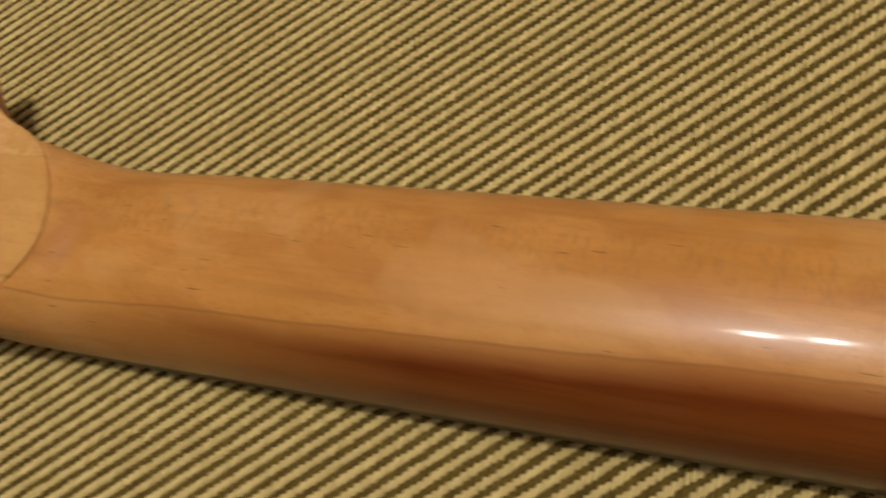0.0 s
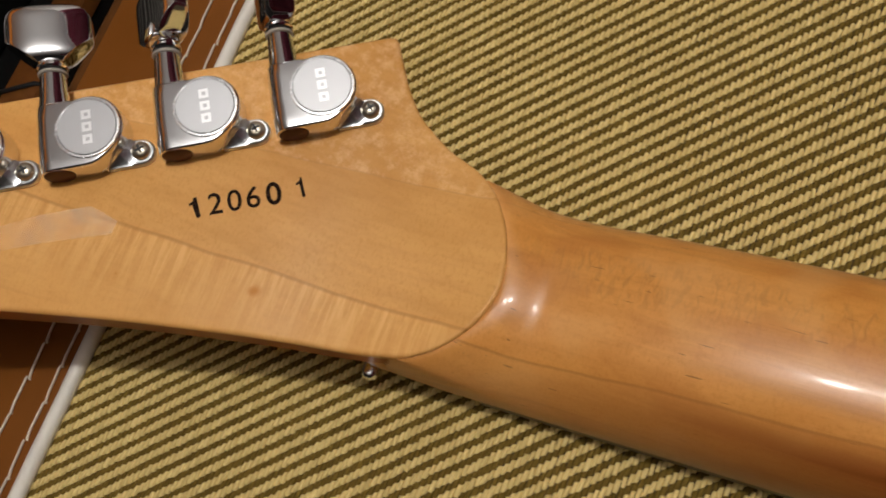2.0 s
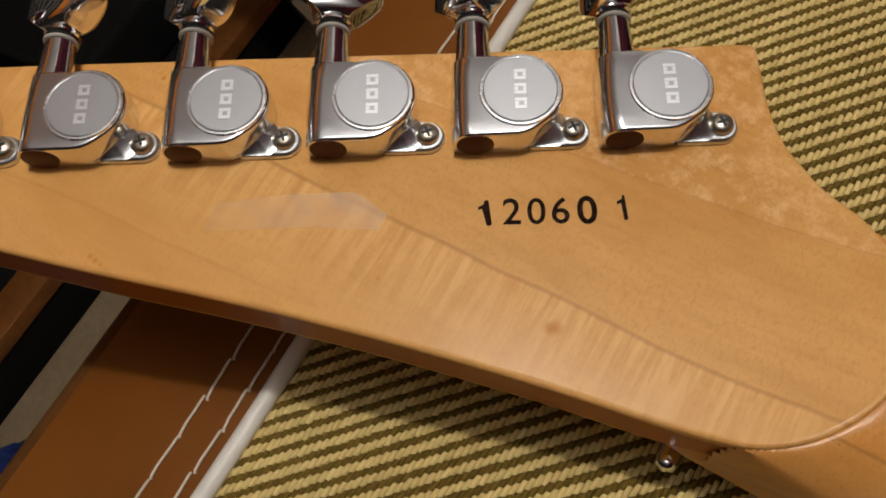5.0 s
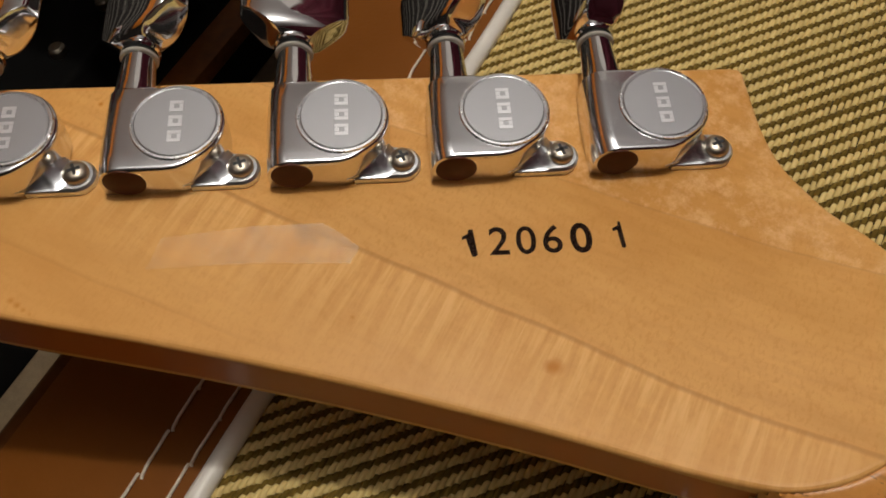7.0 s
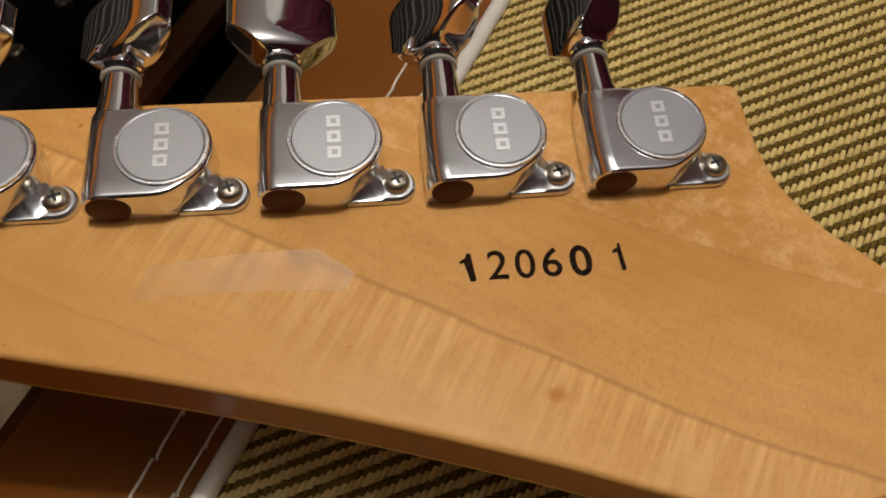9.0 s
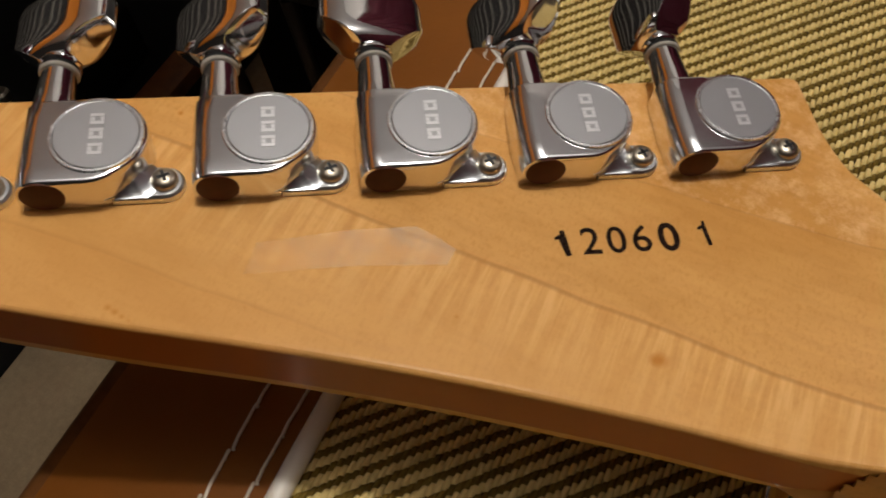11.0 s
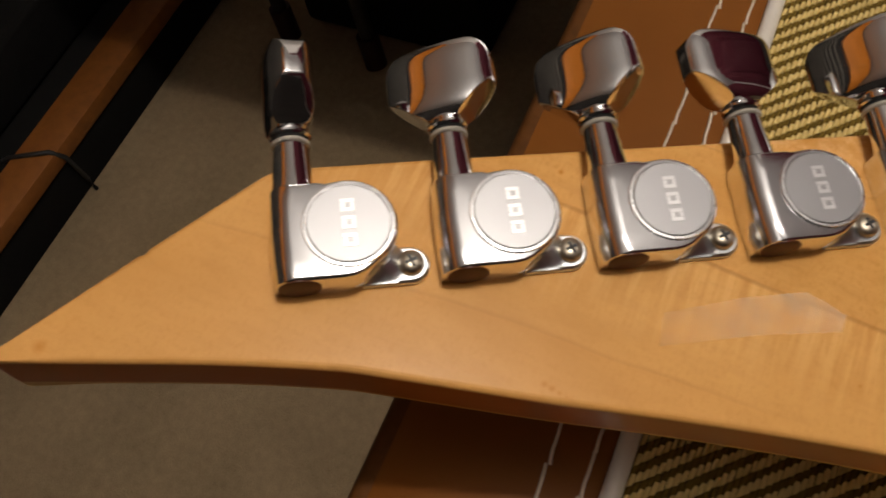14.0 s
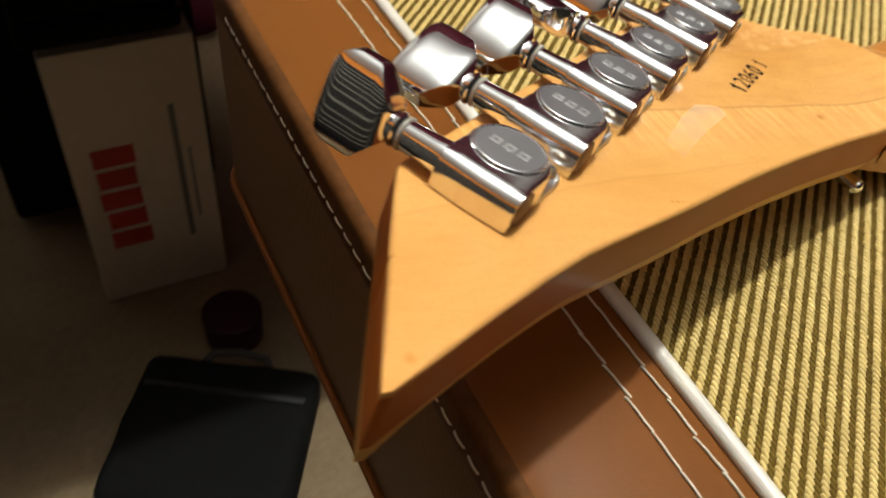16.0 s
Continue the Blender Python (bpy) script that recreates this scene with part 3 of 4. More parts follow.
def weave(name, sections, x_lo, x_hi, y_lo, y_hi, pitch, step, repeat, phase, mat, label, seed):
    """One mesh of many short floats of yarn: sections are rows of (along, half width, top, foot)."""
    rng = np.random.default_rng(seed)
    cols = np.arange(int((x_hi - x_lo) / pitch))
    rows = np.arange(int((y_hi - y_lo) / repeat) + 2)
    ci, ri = [a.ravel() for a in np.meshgrid(cols, rows, indexing="ij")]
    cx = x_lo + (ci + 0.5) * pitch
    cy = y_lo + ri * repeat + (ci * step + phase) % repeat
    cx, cy = cx + rng.normal(0, 0.00003, cx.shape), cy + rng.normal(0, 0.00005, cx.shape)
    slow = 0.00006 * np.sin(cx * 170 + cy * 60) + 0.00005 * np.sin(cy * 210 - cx * 95)
    cx, cy = cx + slow, cy + slow
    keep = (cy > y_lo) & (cy < y_hi)
    cx, cy = cx[keep], cy[keep]
    base, quads = [], []
    for along, half, top, foot in sections:
        base += [(-half, along, foot), (-half * 0.80, along, foot + (top - foot) * 0.86), (half * 0.1, along, top), (half * 0.84, along, foot + (top - foot) * 0.80), (half, along, foot)]
    for s in range(len(sections) - 1):
        for k in range(4):
            a = s * 5 + k
            quads.append((a, a + 1, a + 6, a + 5))
    base, quads = np.array(base), np.array(quads)
    n, nv = len(cx), len(base)
    lean = rng.normal(0.13, 0.05, n)
    size = rng.normal(1.0, 0.05, (n, 1))
    v = np.empty((n, nv, 3))
    v[..., 0] = cx[:, None] + base[:, 0] * size + base[:, 1] * lean[:, None]
    v[..., 1] = cy[:, None] + base[:, 1] * size
    v[..., 2] = base[:, 2] + rng.normal(0, 0.00004, (n, 1)) - CZ0
    q = (quads[None] + (np.arange(n) * nv)[:, None, None]).reshape(-1, 4)
    me = bpy.data.meshes.new(name)
    me.vertices.add(n * nv)
    me.vertices.foreach_set("co", v.ravel())
    me.loops.add(len(q) * 4)
    me.loops.foreach_set("vertex_index", q.ravel().astype(np.int32))
    me.polygons.add(len(q))
    me.polygons.foreach_set("loop_start", np.arange(len(q), dtype=np.int32) * 4)
    me.polygons.foreach_set("use_smooth", np.ones(len(q), dtype=bool))
    me.update(calc_edges=True)
    me.validate()
    ob = part(name, me, mat, case, label)
    return tagged(ob, kind="stuff")


PITCH, STEP, REPEAT = 0.001177, 0.0011125, 0.00445
light_float = [(-0.00150, 0.00044, -0.0009, -0.0013), (-0.00128, 0.00050, -0.00020, -0.0012), (-0.0006, 0.00053, 0.00008, -0.0011), (0.0006, 0.00053, 0.00008, -0.0011), (0.00128, 0.00050, -0.00020, -0.0012), (0.00150, 0.00044, -0.0009, -0.0013)]
dark_float = [(-0.00150, 0.00044, -0.0010, -0.0014), (-0.00115, 0.00053, -0.00026, -0.0013), (0.00115, 0.00053, -0.00026, -0.0013), (0.00150, 0.00044, -0.0010, -0.0014)]
weave("straw_yarn", light_float, PIPE_X + 0.001, 0.235, -0.175, 0.125, PITCH, STEP, REPEAT, 0.0, LIGHT_YARN, "woven straw-coloured tweed yarn", 1)
weave("brown_yarn", dark_float, PIPE_X + 0.001, 0.235, -0.175, 0.125, PITCH, STEP, REPEAT, REPEAT / 2, DARK_YARN, "woven dark brown tweed yarn", 2)

# ---- guitar ----
guitar = thing("electric_guitar", "electric guitar lying face down, amber maple neck and head", "guitar")

HEAD = [(-18.52, -0.915), (-17.7, -1.0), (-15.5, -1.24), (-13.9, -1.48), (-13.1, -1.66), (-10.7, -2.3), (-8.4, -2.86), (-6.0, -3.52), (-3.77, -4.22), (-2.66, -4.60), (-1.62, -4.99), (-0.87, -5.25), (-0.18, -5.43), (0.54, -5.38), (1.28, -5.08), (1.86, -4.60), (2.14, -4.05), (2.30, -3.40), (2.32, -2.90), (2.25, -2.38), (2.00, -1.82), (1.57, -1.28), (1.30, -0.80), (1.06, -0.28), (0.93, 0.40), (0.90, 1.10), (0.885, 1.60)]
head_loop = spline([(x * CM, y * CM) for x, y in HEAD], 5)
head_loop += [Vector((x * CM, y * CM)) for x, y in ((0.84, 1.70), (0.70, 1.745), (-6.0, 1.815), (-12.0, 1.865), (-14.30, 1.865), (-14.50, 1.83), (-14.72, 1.72), (-16.40, 0.66), (-16.47, 0.575), (-16.56, 0.56), (-18.50, -0.72), (-18.66, -0.83))]
THICK = 0.0147
ALONG = Vector((0.8637, -0.5040))  # the neck's run, seen in the head's plane


def bend(x, y):
    """The head's back curves up towards the neck."""
    u = max(0.0, ALONG.x * x + ALONG.y * y)
    return 0.0055 * (u / 0.0375) ** 2


def build_head():
    bm = bmesh.new()
    rings = []
    for d, h in ((0.0010, 0.0), (0.0006, -0.00008), (0.00028, -0.0003), (0.00008, -0.0006), (0.0, -0.0010), (0.0, -THICK + 0.0036), (0.0002, -THICK + 0.0018), (0.0004, -THICK + 0.0008), (0.0006, -THICK)):
        ring = []
        for p, q in zip(head_loop, inset(head_loop, d)):
            # the worn edge is tighter at the sharp tip
            keep = max(0.25, min(1.0, (p.x + 0.1862) / 0.012))
            ring.append(bm.verts.new((p.x + (q.x - p.x) * keep, p.y + (q.y - p.y) * keep, h)))
        rings.append(ring)
    loft(bm, rings)
    for k in range(20):
        bmesh.ops.bisect_plane(bm, geom=bm.verts[:] + bm.edges[:] + bm.faces[:], plane_co=(ALONG.x * 0.002 * k, ALONG.y * 0.002 * k, 0), plane_no=(ALONG.x, ALONG.y, 0))
    for v in bm.verts:
        v.co.z += bend(v.co.x, v.co.y)
    bmesh.ops.transform(bm, matrix=HM, verts=bm.verts[:])
    return bm


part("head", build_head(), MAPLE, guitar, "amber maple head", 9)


def neck_profile(x):
    """Upper edge, lower edge, crown height of the neck at x, in centimetres."""
    return -0.737 + 0.0469 * x, -5.025 + 0.028 * x, 2.74 + 0.004 * x


ARC = [HM @ Vector((p.x, p.y, bend(p.x, p.y))) for p in spline([(x * CM, y * CM) for x, y in HEAD[11:22]], 8)]


def in_plane(x, y):
    """The head's own x and y under a place of the plan."""
    det = HX.x * HY.y - HY.x * HX.y
    return (x * HY.y - HY.x * y) / det, (HX.x * y - HX.y * x) / det


def head_height(x, y):
    u, v = in_plane(x, y)
    return HO.z + HX.z * u + HY.z * v + HZ.z * bend(u, v)


def in_head(x, y):
    u, v = in_plane(x, y)
    inside, n = False, len(head_loop)
    for i in range(n):
        a, b = head_loop[i], head_loop[i - 1]
        if (a.y > v) != (b.y > v) and u < (b.x - a.x) * (v - a.y) / (b.y - a.y) + a.x:
            inside = not inside
    return inside


def build_neck():
    xs = [0.4 + 0.03 * k for k in range(120)] + [4.0 + 0.06 * k for k in range(63)] + [7.8 + 0.6 * k for k in range(64)]
    bm = bmesh.new()
    rings = []
    for x in xs:
        yu, yl, zc = neck_profile(x)
        yl += 0.12 * max(0.0, 1.5 - x)
        mid, half = (yu + yl) / 2, (yu - yl) / 2
        ring = []
        n = 64
        for k in range(n + 1):
            a = math.pi * k / n
            u = math.cos(a)
            s = math.sin(a) ** 0.80
            foot = 0.75 + 0.9 * min(1.0, max(0.0, (2.9 - x) / 2.2))
            z = foot + (zc - foot) * s
            y = mid + half * math.copysign(abs(u) ** 0.84, u)
            p = Vector((x * CM, y * CM, z * CM))
            # the hollow that rises to the edge of the head, and the part sunk inside the head
            if x < 12:
                far, rim = min((Vector((q.x - p.x, q.y - p.y)).length, q.z) for q in ARC)
                over = head_height(p.x, p.y)
                if in_head(p.x, p.y):
                    p.z = min(p.z, over - 0.0016 - max(0.0, min(far, 0.005) - 0.0016) * 0.45)
                else:
                    dip = math.exp(-((far - 0.0095) / (0.0065 if far < 0.0095 else 0.020)) ** 2)
                    p.z += min(1.0, max(0.0, (s - 0.10) / 0.30)) * ((rim - 0.0006 - p.z) * math.exp(-(max(0.0, far - 0.0002) / 0.0078) ** 1.2) - 0.0022 * dip)
            ring.append(bm.verts.new(p))
        rings.append(ring)
    loft(bm, rings)
    return bm


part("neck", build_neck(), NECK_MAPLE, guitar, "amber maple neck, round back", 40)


def build_fretboard():
    loop = [Vector((x * CM, y * CM)) for x, y in ((3.75, neck_profile(3.75)[1]), (46, neck_profile(46)[1]), (46, neck_profile(46)[0]), (3.75, neck_profile(3.75)[0]))]
    return slab(loop, [(0.0012, 0.0006), (0.0, 0.0025), (0.0, 0.0075)])


part("fretboard", build_fretboard(), ROSEWOOD, guitar, "dark fretboard facing the case")
part("nut", box((0.0330, (neck_profile(3.5)[1]) * CM + 0.0018, 0.0030), (0.0374, neck_profile(3.5)[0] * CM - 0.0002, 0.0125), 0.0006), BONE, guitar, "ivory nut")


def local(bm, m):
    bmesh.ops.transform(bm, matrix=m, verts=bm.verts[:])
    return bm


# string retainer under the head: a bar on two screws
BAR_A, BAR_B = Vector((0.0122, -0.0512, 0.0093)), Vector((0.0122, -0.0075, 0.0093))
part("string_retainer_bar", tube([BAR_A + (BAR_B - BAR_A) * k / 4 for k in range(5)], 0.0021, 16), CHROME, guitar, "chrome string retainer bar", 50)
part("retainer_cap", lathe([(0.0002, -0.0017), (0.0010, -0.0015), (0.0017, -0.0009), (0.0019, 0.0), (0.0017, 0.0009), (0.0002, 0.0016)], 20, Matrix.Translation(BAR_A) @ pose(0, 0, 0, 90, 0, 0)), CHROME, guitar, "round chrome end cap", 60)
for k in (0.4, 0.8):
    q = BAR_A + (BAR_B - BAR_A) * k
    part("retainer_screw", lathe([(0.0002, -0.004), (0.0026, -0.004), (0.0026, -0.001), (0.0016, 0.0), (0.0016, 0.011), (0.0002, 0.011)], 16, Matrix.Translation(q)), CHROME, guitar)

# stamped number
DIGITS = (("1", -4.03, -1.44, 0.47, 4, 0.030), ("2", -3.60, -1.45, 0.47, -1, 0.006), ("0", -3.19, -1.455, 0.47, -1, 0.005), ("6", -2.79, -1.455, 0.47, -1, 0.006), ("0", -2.345, -1.46, 0.49, 1, 0.013), ("1", -1.735, -1.41, 0.46, 3, 0.007))


def one_mesh(high, wide, flag, lean):
    """A one: an upright stroke with a short flag."""
    h, w = high * CM / 2, wide * CM
    outline = [(w * 0.5, h), (w * 0.62, -h * 0.9), (w * 0.3, -h), (-w * 0.35 + lean, -h * 0.95), (-w * 0.5, h * 0.38), (-w * 0.5 - flag, h * 0.30), (-w * 0.5 - flag, h * 0.52), (-w * 0.2, h * 0.72), (-w * 0.05, h)]
    return finish(slab([Vector(p) for p in outline[::-1]], [(0, 0), (0.00002, 0.00003)]), 30)


for char, x, y, high, turn, bold in DIGITS:
    if char == "1":
        me = one_mesh(high, 0.125 if bold > 0.02 else 0.072, 0.0006 if bold > 0.02 else 0.0007, 0.0003 if bold > 0.02 else 0.0)
    else:
        cu = bpy.data.curves.new("digit", "FONT")
        cu.body, cu.align_x, cu.align_y, cu.size, cu.offset = char, "CENTER", "CENTER", high * CM / 0.70, bold * CM
        cu.resolution_u = 6
        cu.extrude = 0.00002
        tmp = new("digit_source", cu)
        me = bpy.data.meshes.new_from_object(tmp.evaluated_get(bpy.context.evaluated_depsgraph_get()))
        bpy.data.objects.remove(tmp)
    me.transform(HM @ pose(x * CM, y * CM, 0.00004, 0, 0, turn))
    part("stamped_digit", me, INK, guitar, "black stamped digit " + char)

# pale patch where a sticker was
patch = [Vector((x * CM, y * CM)) for x, y in ((-8.85, -1.62), (-7.26, -1.60), (-5.85, -1.68), (-5.70, -1.42), (-5.98, -1.16), (-6.25, -0.97), (-7.3, -0.97), (-8.66, -1.10))]
part("sticker_residue", slab(patch, [(0.0, 0.00002), (0.0001, 0.00006)], HM), RESIDUE, guitar, "pale dull patch left by a sticker")


# ---- tuners ----
def knob_mesh():
    """Button with two bulging faces, flat cut-off lower corners and rounded top corners."""
    bm = bmesh.new()
    rings = []
    wide, thick, power = 0.92, 0.39, 2.3

    def bulge(x):
        return thick * (1 - min(1.0, abs(x) / wide) ** power) ** (1 / power)

    rows = ((0.0, 0.27, 0.58), (0.04, 0.31, 0.72), (0.08, 0.37, 0.82), (0.13, 0.44, 0.90), (0.20, 0.52, 0.955), (0.30, 0.635, 0.985), (0.40, 0.75, 0.995), (0.49, 0.855, 1.0), (0.525, 0.888, 1.0), (0.56, 0.90, 1.0), (0.80, 0.902, 1.0),
            (0.98, 0.90, 1.0), (1.07, 0.882, 1.0), (1.15, 0.84, 0.99), (1.22, 0.77, 0.96), (1.28, 0.67, 0.90), (1.32, 0.55, 0.80), (1.345, 0.42, 0.66), (1.357, 0.30, 0.45))
    worn = 0.022
    for v, a, flat in rows:
        inner = a - worn
        upper = [(inner * math.cos(math.pi * k / 40), bulge(inner * math.cos(math.pi * k / 40)) * flat) for k in range(41)]
        corner = upper[-1][1]
        # worn, rounded crease, then the flat end
        end = [(-inner - worn * math.sin(radians(t)), corner - worn * (1 - math.cos(radians(t)))) for t in (30, 60, 90)]
        tip = corner - worn
        end += [(-a, tip * k) for k in (0.5, 0.0, -0.5)] + [(x, -z) for x, z in end[::-1]]
        lower = [(-x, -z) for x, z in upper]
        other = [(-x, -z) for x, z in end]
        rings.append([bm.verts.new((x * CM, v * CM, z * CM)) for x, z in upper + end + lower + other])
    loft(bm, rings)
    return finish(bm, 28)


def housing_mesh():
    """Die-cast body: a rounded barrel over the shaft, flat top, round gear end."""
    bm = bmesh.new()
    loop = [(-2.05, -0.325), (-2.0, -0.335), (-1.02, -0.335), (-0.86, -0.318), (-0.72, -0.268), (-0.60, -0.19)]
    for k in range(13):
        a = radians(-50 + k * 11.8)
        loop.append((-0.90 + 0.735 * math.cos(a), 0.50 + 0.735 * math.sin(a)))
    loop += [(-1.22, 1.20), (-1.30, 1.225), (-2.0, 1.225), (-2.05, 1.20), (-2.07, 0.9), (-2.08, 0.45), (-2.07, 0.0)]
    loop = [Vector((x * CM, y * CM)) for x, y in loop]
    rings = []
    for d, h in ((0.0003, 0.0), (0.0001, 0.03), (0.0, 0.36), (0.0, 0.46), (0.0, 0.55), (0.0, 0.62), (0.00008, 0.665), (0.00025, 0.690), (0.00045, 0.700), (0.0007, 0.703)):
        fall = max(0.0, min(1.0, (h - 0.36) / 0.344))
        ring = []
        for p, q in zip(loop, inset(loop, d)):
            x = q.x
            if p.x < -0.0195:
                x = p.x + 0.0036 * (1 - math.sqrt(max(0.0, 1 - fall * fall)))
            ring.append(bm.verts.new((x, q.y, h * CM)))
        rings.append(ring)
    loft(bm, rings)
    return finish(bm, 30)


def ear_mesh():
    loop = [Vector((x * CM, y * CM)) for x, y in [(-0.75, -0.295)] + [(0.0 + 0.290 * math.cos(radians(a)), -0.005 + 0.290 * math.sin(radians(a))) for a in range(-90, 100, 15)] + [(-0.28, 0.30), (-0.45, 0.62), (-0.75, 0.5)]]
    bm = slab(loop, [(0.0, 0.0), (0.0, 0.0011), (0.0004, 0.0015), (0.0006, 0.0015)])
    return finish(bm, 30)


def web_mesh():
    """Hollow fillet that sweeps round the gear end, from its wall down to the screw ear."""
    bm = bmesh.new()
    path = [(-0.86, -0.318), (-0.72, -0.268), (-0.60, -0.19), (-0.51, -0.12), (-0.428, -0.063), (-0.32, 0.045), (-0.24, 0.17), (-0.19, 0.30)]
    path = spline(path, 4)
    rings = []
    for i, p in enumerate(path):
        d = (path[min(i + 1, len(path) - 1)] - path[max(i - 1, 0)]).normalized()
        out = Vector((d.y, -d.x))
        ring = [bm.verts.new(((p.x - out.x * 0.1) * CM, (p.y - out.y * 0.1) * CM, 0.10 * CM))]
        room_left = (p.y + 0.289) / -out.y if out.y < -0.05 else 1.0
        size = min(1.0, room_left / 0.30, (len(path) - i) / 8)
        wide, tall = 0.30 * size, 0.03 + 0.14 * size
        for k in range(10):
            o = wide * (1 - k / 9)
            ring.append(bm.verts.new(((p.x + out.x * o) * CM, (p.y + out.y * o) * CM, (0.152 + tall * (k / 9) ** 1.6) * CM)))
        ring.append(bm.verts.new(((p.x - out.x * 0.1) * CM, (p.y - out.y * 0.1) * CM, (0.152 + tall) * CM)))
        rings.append(ring)
    loft(bm, rings)
    return finish(bm, 40)


def screw_mesh():
    bm = lathe([(0.0001, 0.001), (0.00195, 0.001), (0.00205, 0.0019), (0.0019, 0.0024), (0.0014, 0.0028), (0.0008, 0.0030), (0.0001, 0.00305)], 28)
    return finish(bm, 50)


def cross_mesh():
    bm = bmesh.new()
    for rot in (0, 90):
        b = box((-0.0010, -0.00026, 0.0026), (0.0010, 0.00026, 0.00309))
        bmesh.ops.transform(b, matrix=pose(0, 0, 0, 0, 0, rot + 20), verts=b.verts[:])
        me = bpy.data.meshes.new("tmp")
        b.to_mesh(me)
        b.free()
        bm.from_mesh(me)
        bpy.data.meshes.remove(me)
    return finish(bm, 20)


SHAFT = pose(-1.68 * CM, 0, 0.36 * CM, -90, 0, 0)
TUNER = dict(
    housing=(housing_mesh(), HOUSING), ear=(ear_mesh(), EAR_METAL), web=(web_mesh(), EAR_METAL), screw=(screw_mesh(), STEEL), screw_slot=(cross_mesh(), RUBBER),
    end_plug=(finish(lathe([(0.0001, -0.00022), (0.0029, -0.00022), (0.00315, -0.00014), (0.0032, 0.0004), (0.0001, 0.0004)], 36, pose(-1.68 * CM, -0.333 * CM, 0.365 * CM, -90, 0, 0)), 50), PLUG),
    shaft=(finish(lathe([(0.0001, 0.010), (0.00335, 0.010), (0.0033, 0.0124), (0.0031, 0.0140), (0.0027, 0.0195), (0.00265, 0.0202), (0.0001, 0.0202)], 40, SHAFT), 30), CHROME),
    washer=(finish(lathe([(0.0001, 0.0200), (0.0029, 0.0200), (0.0031, 0.0202), (0.0031, 0.0205), (0.0029, 0.0207), (0.0001, 0.0207)], 36, SHAFT), 40), WASHER),
    o_ring=(finish(lathe([(0.0001, 0.0206), (0.0026, 0.0207), (0.0028, 0.0210), (0.0026, 0.0213), (0.0001, 0.0214)], 36, SHAFT), 60), RUBBER),
    collar=(finish(lathe([(0.0001, 0.0213), (0.0030, 0.0213), (0.0033, 0.0216), (0.0032, 0.0221), (0.0028, 0.0224), (0.0027, 0.0229), (0.0001, 0.0231)], 36, SHAFT), 40), CHROME),
    cap_rim=(finish(lathe([(0.0001, 0.0066), (0.0069, 0.0066), (0.00695, 0.0071), (0.0068, 0.00738), (0.0065, 0.0074), (0.0064, 0.0072), (0.0001, 0.0072)], 48, Matrix.Translation((-0.0090, 0.0050, 0))), 50), RIM_METAL),
    cap=(finish(lathe([(0.0001, 0.0070), (0.0063, 0.0070), (0.0063, 0.00725), (0.0061, 0.00738), (0.0001, 0.00738)], 48, Matrix.Translation((-0.0090, 0.0050, 0))), 30), SATIN),
)
for me, mat in TUNER.values():
    me.materials.append(mat)
KNOB = knob_mesh()
KNOB.materials.append(CHROME)
def mark_mesh():
    """A small raised block with a sunk slot, standing for one worn raised sign."""
    bm = bmesh.new()
    for lo, hi in (((-0.00105, -0.00105), (0.00105, -0.00040)), ((-0.00105, 0.00040), (0.00105, 0.00105)), ((-0.00105, -0.00040), (-0.00035, 0.00040)), ((0.00045, -0.00040), (0.00105, 0.00040))):
        b = box((*lo, 0), (*hi, 0.00010), 0.00004, 1)
        me = bpy.data.meshes.new("tmp")
        b.to_mesh(me)
        b.free()
        bm.from_mesh(me)
        bpy.data.meshes.remove(me)
    return finish(bm, 30)


MARK = mark_mesh()
MARK.materials.append(MARKING)
KNOB_TURN = (-70, -48, 14, -35, -25, -80)
OWNER = dict(ear="housing", web="housing", screw_slot="screw", end_plug="housing", washer="shaft", o_ring="shaft", collar="shaft")
TUNER_LABELS = dict(end_plug="dark brown round plug", cap="satin round cap", washer="milky washer", o_ring="black o-ring")
for i, turn in enumerate(KNOB_TURN):
    tuner = thing("tuning_machine", "chrome tuning machine with satin cap on maple guitar head", "tuner", group="six tuners along the head")
    tuner.matrix_basis = HM @ Matrix.Translation((-0.025 * i, 0, 0))
    made = {}
    for name, (me, mat) in TUNER.items():
        made[name] = part(name, me, None, made.get(OWNER.get(name), tuner), TUNER_LABELS.get(name, ""))
    k = part("button", KNOB, None, tuner, "faceted chrome button")
    k.matrix_basis = pose(-1.68 * CM, 2.28 * CM, 0.36 * CM) @ pose(0, 0, 0, 0, turn, 0)
    for j in range(3):
        mk = part("raised_mark", MARK, None, made["cap"])
        mk.matrix_basis = Matrix.Translation((-0.0090, 0.0050 + (j - 1) * 0.0028, 0.00735))

# ---- things on the floor ----
def table():
    """Plain table under the case."""
    top = thing("low_table", "dark wooden table under the guitar case", "table", place=(0.45, -0.03, FLOOR))
    h = CZ0 - FLOOR
    part("top", box((-0.40, -0.14, h - 0.04), (0.45, 0.14, h), 0.003), BLACK_PAINT, top)
    for sx in (-0.34, 0.39):
        for sy in (-0.11, 0.11):
            part("leg", box((sx - 0.02, sy - 0.02, 0), (sx + 0.02, sy + 0.02, h - 0.0405), 0.002), BLACK_PAINT, top)


